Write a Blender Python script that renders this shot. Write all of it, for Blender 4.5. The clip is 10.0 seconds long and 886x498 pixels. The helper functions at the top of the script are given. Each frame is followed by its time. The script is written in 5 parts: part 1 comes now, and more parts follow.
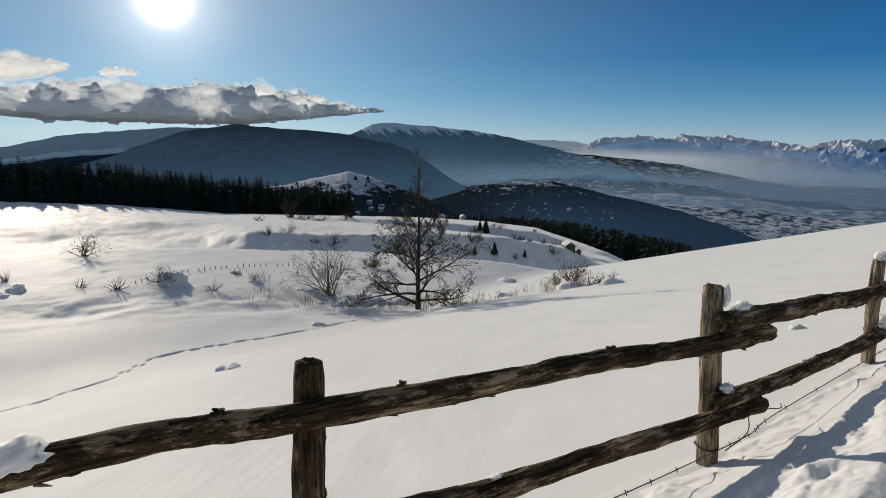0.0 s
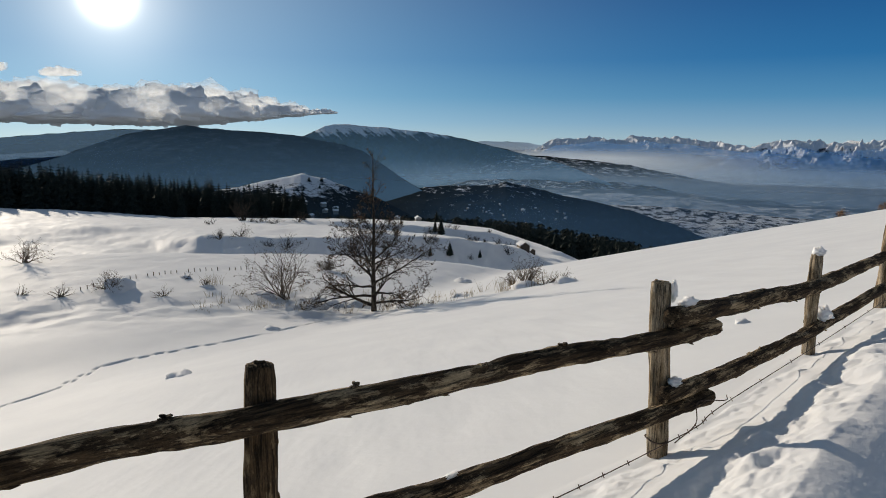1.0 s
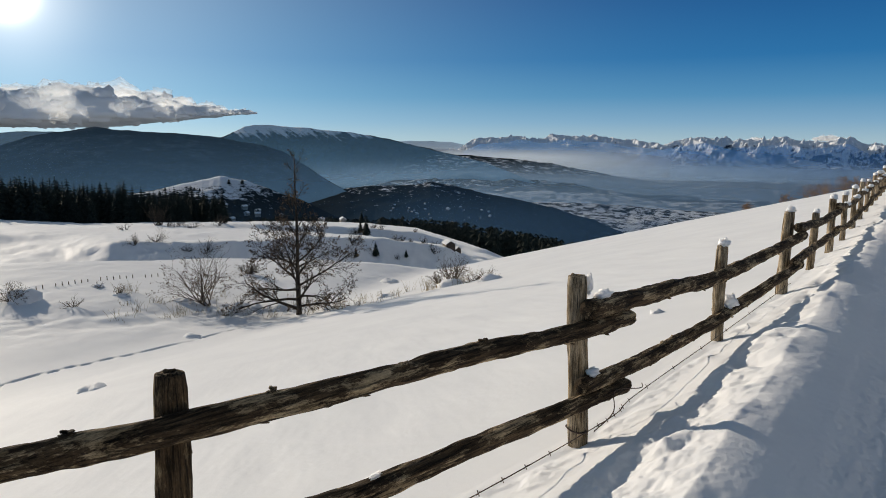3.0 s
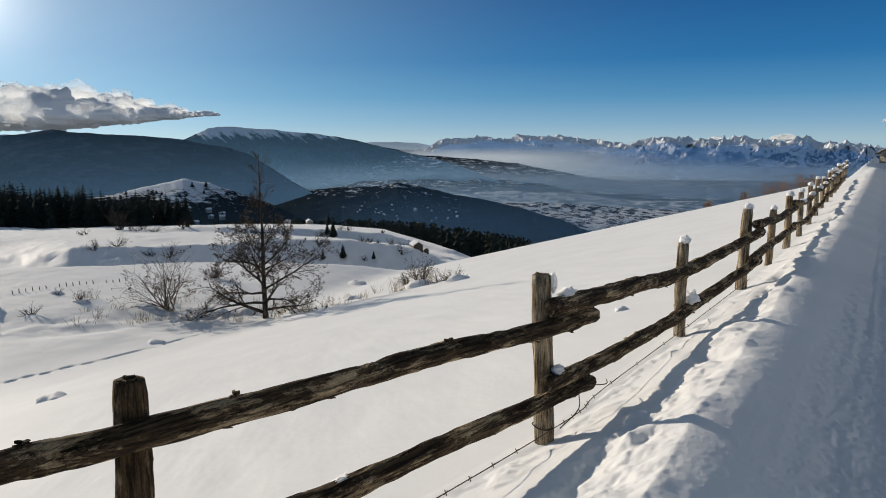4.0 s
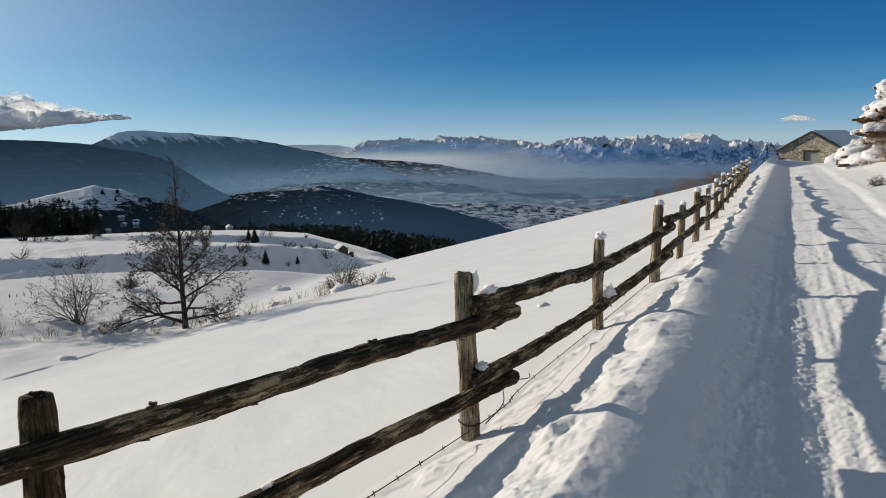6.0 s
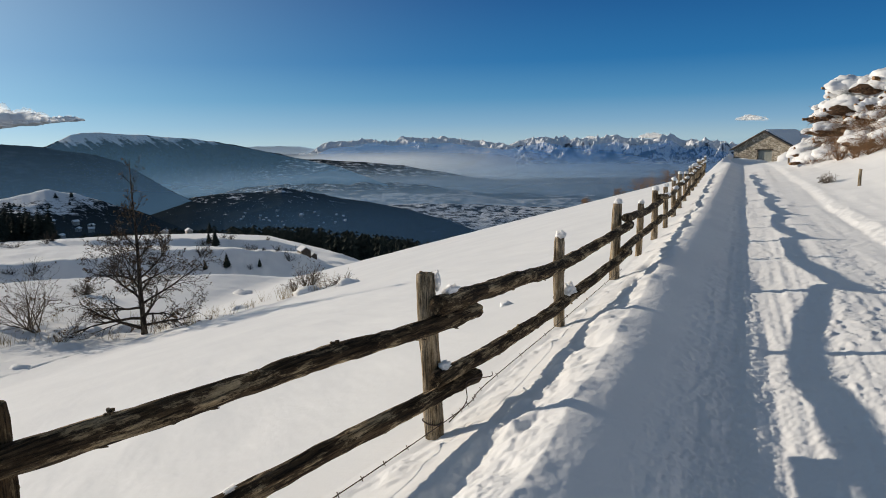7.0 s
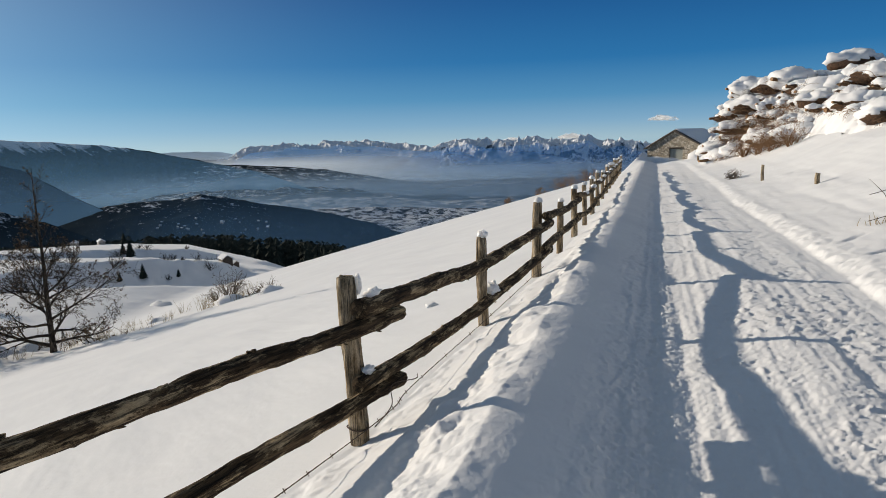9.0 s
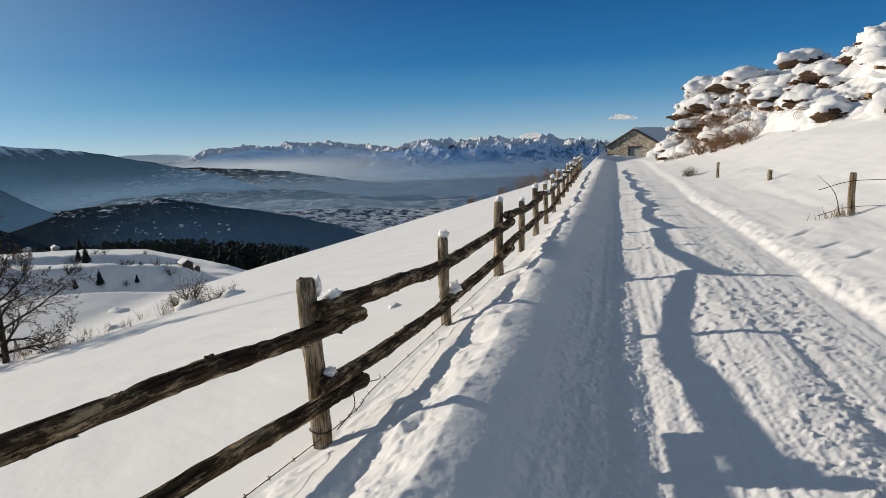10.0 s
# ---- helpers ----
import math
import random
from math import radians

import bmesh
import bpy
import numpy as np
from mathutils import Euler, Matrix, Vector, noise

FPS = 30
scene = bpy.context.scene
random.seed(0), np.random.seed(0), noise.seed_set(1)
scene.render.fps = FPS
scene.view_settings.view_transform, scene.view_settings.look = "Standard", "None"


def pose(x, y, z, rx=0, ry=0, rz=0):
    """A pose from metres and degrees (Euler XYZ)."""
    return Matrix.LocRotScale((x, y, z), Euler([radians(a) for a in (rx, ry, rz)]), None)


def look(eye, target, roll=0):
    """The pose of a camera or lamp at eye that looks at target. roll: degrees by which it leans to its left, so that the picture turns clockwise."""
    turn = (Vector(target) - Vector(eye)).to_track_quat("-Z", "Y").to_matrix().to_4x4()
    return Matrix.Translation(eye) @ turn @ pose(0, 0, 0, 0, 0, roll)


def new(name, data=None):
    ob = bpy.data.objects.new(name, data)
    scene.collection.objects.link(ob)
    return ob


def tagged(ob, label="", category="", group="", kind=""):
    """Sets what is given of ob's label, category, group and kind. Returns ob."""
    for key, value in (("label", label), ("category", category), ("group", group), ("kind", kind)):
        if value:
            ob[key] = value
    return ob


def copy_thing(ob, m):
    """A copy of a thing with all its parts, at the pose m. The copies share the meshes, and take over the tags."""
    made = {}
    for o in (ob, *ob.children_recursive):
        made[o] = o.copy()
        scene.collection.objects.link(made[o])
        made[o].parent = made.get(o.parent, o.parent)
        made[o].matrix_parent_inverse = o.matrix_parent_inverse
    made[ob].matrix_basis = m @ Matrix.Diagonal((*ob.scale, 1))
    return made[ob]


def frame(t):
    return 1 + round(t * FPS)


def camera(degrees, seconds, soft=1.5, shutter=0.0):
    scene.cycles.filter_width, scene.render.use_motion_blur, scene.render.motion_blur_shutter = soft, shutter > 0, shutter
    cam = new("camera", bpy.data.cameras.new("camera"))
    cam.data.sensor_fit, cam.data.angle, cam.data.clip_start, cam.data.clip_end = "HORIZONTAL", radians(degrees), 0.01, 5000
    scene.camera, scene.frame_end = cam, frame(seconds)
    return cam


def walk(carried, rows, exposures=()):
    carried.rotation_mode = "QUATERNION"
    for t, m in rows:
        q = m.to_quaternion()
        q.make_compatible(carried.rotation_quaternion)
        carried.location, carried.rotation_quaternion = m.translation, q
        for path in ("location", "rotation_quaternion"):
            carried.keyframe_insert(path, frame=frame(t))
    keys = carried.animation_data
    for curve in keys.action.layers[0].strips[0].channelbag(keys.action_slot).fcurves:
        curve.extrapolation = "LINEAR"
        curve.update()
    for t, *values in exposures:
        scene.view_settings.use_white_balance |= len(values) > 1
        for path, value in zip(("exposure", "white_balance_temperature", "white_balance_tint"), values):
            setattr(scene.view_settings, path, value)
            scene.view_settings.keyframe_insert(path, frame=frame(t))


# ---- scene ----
cam = camera(65.88, 10.0, soft=0.9)
PATH = [
    (0.0, pose(-0.068, -0.040, 1.564, 80.72, -0.75, 45.75)),
    (0.5, pose(-0.060, -0.040, 1.563, 80.83, -0.65, 43.83)),
    (1.0, pose(-0.055, -0.033, 1.558, 80.88, -0.63, 41.96)),
    (1.5, pose(-0.044, -0.029, 1.557, 80.87, -0.56, 40.40)),
    (2.0, pose(-0.037, -0.017, 1.555, 80.88, -0.39, 38.78)),
    (2.5, pose(-0.034, -0.010, 1.553, 80.89, -0.27, 37.12)),
    (4.0, pose(-0.010, -0.003, 1.552, 80.97, 0.16, 32.86)),
    (4.5, pose(-0.003, -0.002, 1.550, 81.01, 0.40, 31.28)),
    (5.0, pose(0.000, 0.000, 1.550, 81.02, 0.54, 29.63)),
    (5.5, pose(0.007, -0.006, 1.550, 81.03, 0.63, 28.01)),
    (7.0, pose(0.049, -0.036, 1.553, 81.07, 1.03, 23.37)),
    (7.5, pose(0.041, -0.007, 1.548, 81.00, 1.21, 21.76)),
    (8.0, pose(0.058, -0.004, 1.547, 81.01, 1.45, 20.32)),
    (8.5, pose(0.072, -0.006, 1.545, 81.10, 1.68, 18.76)),
    (9.0, pose(0.070, 0.014, 1.538, 81.13, 1.80, 17.03)),
    (9.5, pose(0.077, 0.015, 1.536, 81.12, 1.99, 15.54)),
    (10.0, pose(0.098, 0.010, 1.537, 81.05, 2.27, 13.93)),
]
walk(cam, PATH, exposures=[(0.0, -0.10, 7100, 10), (4.0, 0.06, 7100, 10), (10.0, 0.07, 7100, 10)])
EYE = 1.55

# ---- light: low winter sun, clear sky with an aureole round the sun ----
SUN_AZ, SUN_EL = -77.5, 14.1


def bearing(az, el=0.0):
    """Unit vector to a compass bearing (0 is +y, along the road; negative is left) and elevation, in degrees."""
    a, e = radians(az), radians(el)
    return Vector((math.sin(a) * math.cos(e), math.cos(a) * math.cos(e), math.sin(e)))


world = bpy.data.worlds.new("winter_sky")
scene.world = world
world.use_nodes = True
wn, wl = world.node_tree.nodes, world.node_tree.links
wn.clear()
w_out = wn.new("ShaderNodeOutputWorld")
w_sky = wn.new("ShaderNodeTexSky")
w_sky.sky_type = "NISHITA"
w_sky.sun_disc = False
w_sky.sun_elevation = radians(SUN_EL)
w_sky.sun_rotation = radians(SUN_AZ % 360)
w_sky.altitude = 1400
w_sky.air_density = 1.0
w_sky.dust_density = 0.1
w_sky.ozone_density = 2.0
w_bg = wn.new("ShaderNodeBackground")
w_bg.inputs["Strength"].default_value = 1.0
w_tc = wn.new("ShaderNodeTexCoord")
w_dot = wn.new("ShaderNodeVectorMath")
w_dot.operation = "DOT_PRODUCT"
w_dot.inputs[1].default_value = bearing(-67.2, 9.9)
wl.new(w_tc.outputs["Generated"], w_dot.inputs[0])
# the clear air's blue deepens with height; the sky texture is blended in
w_sep = wn.new("ShaderNodeSeparateXYZ")
wl.new(w_tc.outputs["Generated"], w_sep.inputs[0])
w_ramp = wn.new("ShaderNodeValToRGB")
for _ in range(5):
    w_ramp.color_ramp.elements.new(0.5)
for w_e, (w_pos, w_col) in zip(w_ramp.color_ramp.elements, ((0.0, (0.31, 0.49, 0.63)), (0.025, (0.175, 0.375, 0.60)), (0.06, (0.060, 0.255, 0.51)), (0.11, (0.008, 0.152, 0.41)), (0.21, (0.002, 0.076, 0.275)), (0.38, (0.06, 0.125, 0.245)), (0.75, (0.125, 0.16, 0.21)))):
    w_e.position, w_e.color = w_pos, (*w_col, 1)
wl.new(w_sep.outputs["Z"], w_ramp.inputs[0])
w_scale = wn.new("ShaderNodeMix")
w_scale.data_type, w_scale.blend_type = "RGBA", "MULTIPLY"
w_scale.inputs[0].default_value = 1.0
w_scale.inputs[7].default_value = (0.075, 0.075, 0.075, 1)
wl.new(w_sky.outputs[0], w_scale.inputs[6])
w_mix = wn.new("ShaderNodeMix")
w_mix.data_type = "RGBA"
w_mix.inputs[0].default_value = 0.94
wl.new(w_scale.outputs[2], w_mix.inputs[6])
wl.new(w_ramp.outputs[0], w_mix.inputs[7])
wl.new(w_mix.outputs[2], w_bg.inputs["Color"])
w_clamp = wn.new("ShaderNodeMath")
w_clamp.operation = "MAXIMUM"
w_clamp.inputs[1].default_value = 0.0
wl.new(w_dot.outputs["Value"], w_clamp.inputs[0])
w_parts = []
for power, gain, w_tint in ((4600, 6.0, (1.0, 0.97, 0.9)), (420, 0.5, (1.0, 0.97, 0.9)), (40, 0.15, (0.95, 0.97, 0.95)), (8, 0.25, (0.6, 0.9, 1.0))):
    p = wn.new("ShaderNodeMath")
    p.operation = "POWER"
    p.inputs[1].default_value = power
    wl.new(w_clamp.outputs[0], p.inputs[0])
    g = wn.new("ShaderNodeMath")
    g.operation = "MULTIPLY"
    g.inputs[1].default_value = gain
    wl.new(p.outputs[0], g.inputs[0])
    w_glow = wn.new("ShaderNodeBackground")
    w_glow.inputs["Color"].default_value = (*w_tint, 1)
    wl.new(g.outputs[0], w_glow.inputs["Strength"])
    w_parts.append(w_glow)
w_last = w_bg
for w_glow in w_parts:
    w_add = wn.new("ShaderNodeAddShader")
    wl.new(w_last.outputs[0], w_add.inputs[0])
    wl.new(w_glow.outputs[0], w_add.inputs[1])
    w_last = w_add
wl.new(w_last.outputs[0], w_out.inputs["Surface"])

sun_data = bpy.data.lights.new("sun", "SUN")
sun_data.energy = 4.0
sun_data.angle = radians(0.53)
sun_data.color = (1.0, 0.92, 0.81)
sun = new("sun", sun_data)
sun.matrix_world = look(bearing(SUN_AZ, SUN_EL) * 300, (0, 0, 0))


# ---- numeric noise ----
def perlin(x, y, seed=0):
    xi, yi = np.floor(x).astype(np.int64), np.floor(y).astype(np.int64)
    xf, yf = x - xi, y - yi

    def grad(ix, iy, dx, dy):
        h = (ix * 374761393 + iy * 668265263 + seed * 982451653) & 0xFFFFFFFF
        h = ((h ^ (h >> 13)) * 1274126177) & 0xFFFFFFFF
        a = ((h ^ (h >> 16)) & 1023) * (2 * np.pi / 1024)
        return np.cos(a) * dx + np.sin(a) * dy

    u, v = xf ** 3 * (xf * (xf * 6 - 15) + 10), yf ** 3 * (yf * (yf * 6 - 15) + 10)
    a = grad(xi, yi, xf, yf) * (1 - u) + grad(xi + 1, yi, xf - 1, yf) * u
    b = grad(xi, yi + 1, xf, yf - 1) * (1 - u) + grad(xi + 1, yi + 1, xf - 1, yf - 1) * u
    return (a * (1 - v) + b * v) * 1.5


def fbm(x, y, octaves=4, seed=0, gain=0.5):
    s, amp = 0.0, 1.0
    for k in range(octaves):
        s = s + amp * perlin(x * 2 ** k, y * 2 ** k, seed + k * 17)
        amp *= gain
    return s


def ridged(x, y, octaves=5, seed=0):
    s, amp = 0.0, 1.0
    for k in range(octaves):
        s = s + amp * (1 - 2 * np.abs(perlin(x * 2 ** k, y * 2 ** k, seed + k * 31)))
        amp *= 0.5
    return s


def smooth(a, b, x):
    t = np.clip((x - a) / (b - a), 0, 1)
    return t * t * (3 - 2 * t)


def smax(a, b, k):
    h = np.clip(0.5 + 0.5 * (a - b) / k, 0, 1)
    return b * (1 - h) + a * h + k * h * (1 - h)


# ---- materials ----
def material(name, build):
    m = bpy.data.materials.new(name)
    m.use_nodes = True
    n, l = m.node_tree.nodes, m.node_tree.links
    build(n, l, n["Principled BSDF"])
    return m


def ramp(n, stops):
    r = n.new("ShaderNodeValToRGB")
    while len(r.color_ramp.elements) < len(stops):
        r.color_ramp.elements.new(0.5)
    for e, (pos, col) in zip(r.color_ramp.elements, stops):
        e.position, e.color = pos, (*col, 1)
    return r


def noise_tex(n, l, scale, detail=6, coords="Object", stretch=None, rough=0.55):
    tc = n.new("ShaderNodeTexCoord")
    t = n.new("ShaderNodeTexNoise")
    t.inputs["Scale"].default_value, t.inputs["Detail"].default_value = scale, detail
    t.inputs["Roughness"].default_value = rough
    if stretch:
        mp = n.new("ShaderNodeMapping")
        mp.inputs["Scale"].default_value = stretch
        l.new(tc.outputs[coords], mp.inputs["Vector"])
        l.new(mp.outputs[0], t.inputs["Vector"])
    else:
        l.new(tc.outputs[coords], t.inputs["Vector"])
    return t


def bumped(n, l, bsdf, tex, strength, distance):
    b = n.new("ShaderNodeBump")
    b.inputs["Strength"].default_value, b.inputs["Distance"].default_value = strength, distance
    l.new(tex.outputs[0], b.inputs["Height"])
    l.new(b.outputs[0], bsdf.inputs["Normal"])
    return b


def simple(name, dark, light, scale=8, rough=0.8, bump=0.3, dist=0.01, stretch=None, metal=0.0):
    def build(n, l, p):
        t = noise_tex(n, l, scale, stretch=stretch)
        r = ramp(n, [(0.3, dark), (0.7, light)])
        l.new(t.outputs[0], r.inputs[0])
        l.new(r.outputs[0], p.inputs["Base Color"])
        p.inputs["Roughness"].default_value = rough
        p.inputs["Metallic"].default_value = metal
        bumped(n, l, p, noise_tex(n, l, scale * 4, stretch=stretch), bump, dist)
    return material(name, build)


def snow_build(n, l, p):
    t = noise_tex(n, l, 0.6, 5)
    r = ramp(n, [(0.3, (0.78, 0.785, 0.80)), (0.7, (0.85, 0.855, 0.86))])
    l.new(t.outputs[0], r.inputs[0])
    l.new(r.outputs[0], p.inputs["Base Color"])
    p.inputs["Roughness"].default_value = 0.6
    p.inputs["Specular IOR Level"].default_value = 0.01
    p.inputs["Sheen Weight"].default_value, p.inputs["Sheen Roughness"].default_value = 0.18, 0.5
    b1 = bumped(n, l, p, noise_tex(n, l, 14, 5), 0.25, 0.02)
    b2 = n.new("ShaderNodeBump")
    b2.inputs["Strength"].default_value, b2.inputs["Distance"].default_value = 0.35, 0.004
    l.new(noise_tex(n, l, 160, 3).outputs[0], b2.inputs["Height"])
    l.new(b1.outputs[0], b2.inputs["Normal"])
    l.new(b2.outputs[0], p.inputs["Normal"])


SNOW = material("snow", snow_build)
CLUMP_SNOW = material("loose_snow", snow_build)
CLUMP_SNOW.node_tree.nodes["Principled BSDF"].inputs["Subsurface Weight"].default_value = 0.8
CLUMP_SNOW.node_tree.nodes["Principled BSDF"].inputs["Subsurface Radius"].default_value = (1.0, 0.95, 0.9)
CLUMP_SNOW.node_tree.nodes["Principled BSDF"].inputs["Subsurface Scale"].default_value = 0.12


def far_build(forest, snow, amount, scale, zlow, zhigh, slope_w, bias=0.0, streak=None):
    """Wooded mountain with snow that grows with height and flatness, in patches."""
    def build(n, l, p):
        geo = n.new("ShaderNodeNewGeometry")
        sep = n.new("ShaderNodeSeparateXYZ")
        l.new(geo.outputs["Position"], sep.inputs[0])
        mr = n.new("ShaderNodeMapRange")
        mr.inputs["From Min"].default_value, mr.inputs["From Max"].default_value = zlow, zhigh
        mr.clamp = False
        l.new(sep.outputs["Z"], mr.inputs["Value"])
        sepn = n.new("ShaderNodeSeparateXYZ")
        l.new(geo.outputs["Normal"], sepn.inputs[0])
        t = noise_tex(n, l, scale, 9, rough=0.76)
        def add(a, b, op="ADD", val=None):
            m = n.new("ShaderNodeMath")
            m.operation = op
            l.new(a, m.inputs[0])
            if val is None:
                l.new(b, m.inputs[1])
            else:
                m.inputs[1].default_value = val
            return m.outputs[0]
        s = add(t.outputs[0], None, "MULTIPLY", 1.6)
        if streak:
            # gullies running aslant down the face, across the ridge's bearing
            dot = n.new("ShaderNodeVectorMath")
            dot.operation = "DOT_PRODUCT"
            l.new(geo.outputs["Position"], dot.inputs[0])
            dot.inputs[1].default_value = (math.cos(radians(streak)), -math.sin(radians(streak)), 1.1)
            comb = n.new("ShaderNodeCombineXYZ")
            l.new(dot.outputs["Value"], comb.inputs[0])
            l.new(add(sep.outputs["Z"], None, "MULTIPLY", 0.15), comb.inputs[1])
            g = n.new("ShaderNodeTexNoise")
            g.inputs["Scale"].default_value, g.inputs["Detail"].default_value = 0.035, 3
            l.new(comb.outputs[0], g.inputs["Vector"])
            s = add(add(t.outputs[0], None, "MULTIPLY", 0.75), add(g.outputs[0], None, "MULTIPLY", 0.95))
        s = add(s, add(mr.outputs[0], None, "MULTIPLY", amount))
        s = add(s, add(sepn.outputs["Z"], None, "MULTIPLY", slope_w))
        r = ramp(n, [(0.0, forest), (1.0, snow)])
        m2 = n.new("ShaderNodeMapRange")
        m2.inputs["From Min"].default_value, m2.inputs["From Max"].default_value = 1.06 - bias, 1.19 - bias
        l.new(s, m2.inputs["Value"])
        l.new(m2.outputs[0], r.inputs[0])
        l.new(r.outputs[0], p.inputs["Base Color"])
        p.inputs["Roughness"].default_value = 0.9
        p.inputs["Specular IOR Level"].default_value = 0.0
        bumped(n, l, p, noise_tex(n, l, scale * 12, 4), 0.6, 1.0 / scale * 0.05)
    return build


FOREST, FARSNOW = (0.014, 0.019, 0.022), (0.8, 0.82, 0.85)
M_A = material("wooded_mountain", far_build((0.008, 0.011, 0.013), (0.035, 0.04, 0.045), 0.0, 0.009, -100, 40, 0.0, 0.25))
M_B = material("snow_topped_mountain", far_build((0.010, 0.014, 0.018), FARSNOW, 0.45, 0.018, -15, 45, 0.2, -0.2, -49.0))
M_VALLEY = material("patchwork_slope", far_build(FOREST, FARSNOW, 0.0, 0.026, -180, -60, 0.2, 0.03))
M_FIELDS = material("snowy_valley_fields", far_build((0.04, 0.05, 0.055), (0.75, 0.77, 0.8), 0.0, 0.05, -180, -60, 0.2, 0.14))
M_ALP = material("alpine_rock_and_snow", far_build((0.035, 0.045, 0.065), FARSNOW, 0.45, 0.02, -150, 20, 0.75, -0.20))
M_HILL = material("village_hill_snow", far_build(FOREST, FARSNOW, 0.5, 0.075, -58, -37, 0.0, 0.10))
M_HILLD = material("dark_wooded_hill", far_build((0.014, 0.019, 0.022), FARSNOW, 0.17, 0.07, -78, -57, 0.02, 0.055))


# see-through sheet whose colour paints the haze, denser towards zbot
def haze_sheet_material(name, ztop, zbot, density, colour, fade_x=None):
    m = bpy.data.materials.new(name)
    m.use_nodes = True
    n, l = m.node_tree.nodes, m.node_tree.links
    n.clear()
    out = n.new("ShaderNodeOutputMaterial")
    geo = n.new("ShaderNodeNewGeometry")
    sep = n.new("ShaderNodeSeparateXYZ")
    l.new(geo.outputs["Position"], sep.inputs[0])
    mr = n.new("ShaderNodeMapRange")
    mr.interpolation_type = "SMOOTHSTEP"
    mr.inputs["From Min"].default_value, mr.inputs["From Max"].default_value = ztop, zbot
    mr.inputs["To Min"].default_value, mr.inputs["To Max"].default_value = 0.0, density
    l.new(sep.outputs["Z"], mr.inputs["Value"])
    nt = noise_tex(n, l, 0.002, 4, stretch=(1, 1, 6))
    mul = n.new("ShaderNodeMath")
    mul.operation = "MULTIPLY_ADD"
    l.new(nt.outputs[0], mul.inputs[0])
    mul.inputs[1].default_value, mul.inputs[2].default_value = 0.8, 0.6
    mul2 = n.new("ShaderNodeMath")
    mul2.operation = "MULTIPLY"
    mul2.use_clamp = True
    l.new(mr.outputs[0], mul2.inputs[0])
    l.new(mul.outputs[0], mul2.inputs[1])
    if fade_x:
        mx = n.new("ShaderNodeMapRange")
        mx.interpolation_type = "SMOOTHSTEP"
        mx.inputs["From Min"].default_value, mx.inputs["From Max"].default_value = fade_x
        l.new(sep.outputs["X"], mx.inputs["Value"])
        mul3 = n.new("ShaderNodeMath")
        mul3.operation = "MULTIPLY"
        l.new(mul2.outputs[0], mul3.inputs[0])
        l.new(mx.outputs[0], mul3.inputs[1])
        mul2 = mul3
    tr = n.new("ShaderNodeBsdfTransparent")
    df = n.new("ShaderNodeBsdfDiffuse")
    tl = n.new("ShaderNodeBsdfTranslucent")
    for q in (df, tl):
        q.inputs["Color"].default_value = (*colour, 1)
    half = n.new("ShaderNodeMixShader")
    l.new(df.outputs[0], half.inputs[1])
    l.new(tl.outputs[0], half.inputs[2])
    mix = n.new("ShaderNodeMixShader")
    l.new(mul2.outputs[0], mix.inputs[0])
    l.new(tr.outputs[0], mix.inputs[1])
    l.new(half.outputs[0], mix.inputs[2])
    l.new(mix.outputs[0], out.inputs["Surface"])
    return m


# ---- mesh helpers ----
def mesh_object(name, verts, faces, mat, parent=None, label="", smooth_on=True):
    me = bpy.data.meshes.new(name)
    me.from_pydata([tuple(v) for v in verts], [], faces)
    if smooth_on:
        me.polygons.foreach_set("use_smooth", [True] * len(me.polygons))
    me.materials.append(mat)
    ob = new(name, me)
    if parent is not None:
        ob.parent = parent
    if label:
        tagged(ob, label)
    return ob


def grid_object(name, X, Y, Z, mat, wrap=False):
    """A mesh over a grid of points given as three equal arrays."""
    ni, nj = X.shape
    co = np.stack([X, Y, Z], -1).reshape(-1, 3).astype(np.float32)
    idx = np.arange(ni * nj).reshape(ni, nj)
    a, b, c, d = idx[:-1, :-1], idx[1:, :-1], idx[1:, 1:], idx[:-1, 1:]
    if wrap:
        nxt = np.roll(idx, -1, axis=1)
        a, b, c, d = idx[:-1], idx[1:], nxt[1:], nxt[:-1]
    quads = np.stack([a, d, c, b], -1).reshape(-1, 4).astype(np.int32)
    me = bpy.data.meshes.new(name)
    me.vertices.add(len(co))
    me.vertices.foreach_set("co", co.ravel())
    me.loops.add(quads.size)
    me.loops.foreach_set("vertex_index", quads.ravel())
    me.polygons.add(len(quads))
    me.polygons.foreach_set("loop_start", np.arange(0, quads.size, 4, dtype=np.int32))
    me.polygons.foreach_set("use_smooth", np.ones(len(quads), dtype=bool))
    me.update(calc_edges=True)
    me.materials.append(mat)
    return new(name, me)


# ---- the ground ----
def road_z(y):
    return -0.25 * smooth(5, 20, y) - 1.35 * smooth(42, 90, y)


def fence_x(y):
    return np.interp(y, [-6, 1.3, 3.7, 6.1, 8.5, 15, 38], [-2.6, -2.08, -1.68, -1.45, -1.33, -1.42, -1.75])


def foot_z(y):
    return np.interp(y, [-4, 1.3, 3.7, 6.1, 8.5, 11, 16, 38], [-0.3, -0.3, -0.31, -0.18, -0.18, -0.28, -0.42, -0.5])


TRACK_AZ = [-80.0, -76.8, -75.2, -72.5, -69.5, -67.0, -63.9, -60.3, -56.5, -53.7, -51.7, -49.8, -45.9]
TRACK_R = [16.13, 17.03, 17.66, 18.28, 20.07, 20.67, 21.14, 21.91, 23.18, 24.65, 26.14, 26.33, 26.35]


def track_r(az):
    return np.interp(az, TRACK_AZ, TRACK_R)


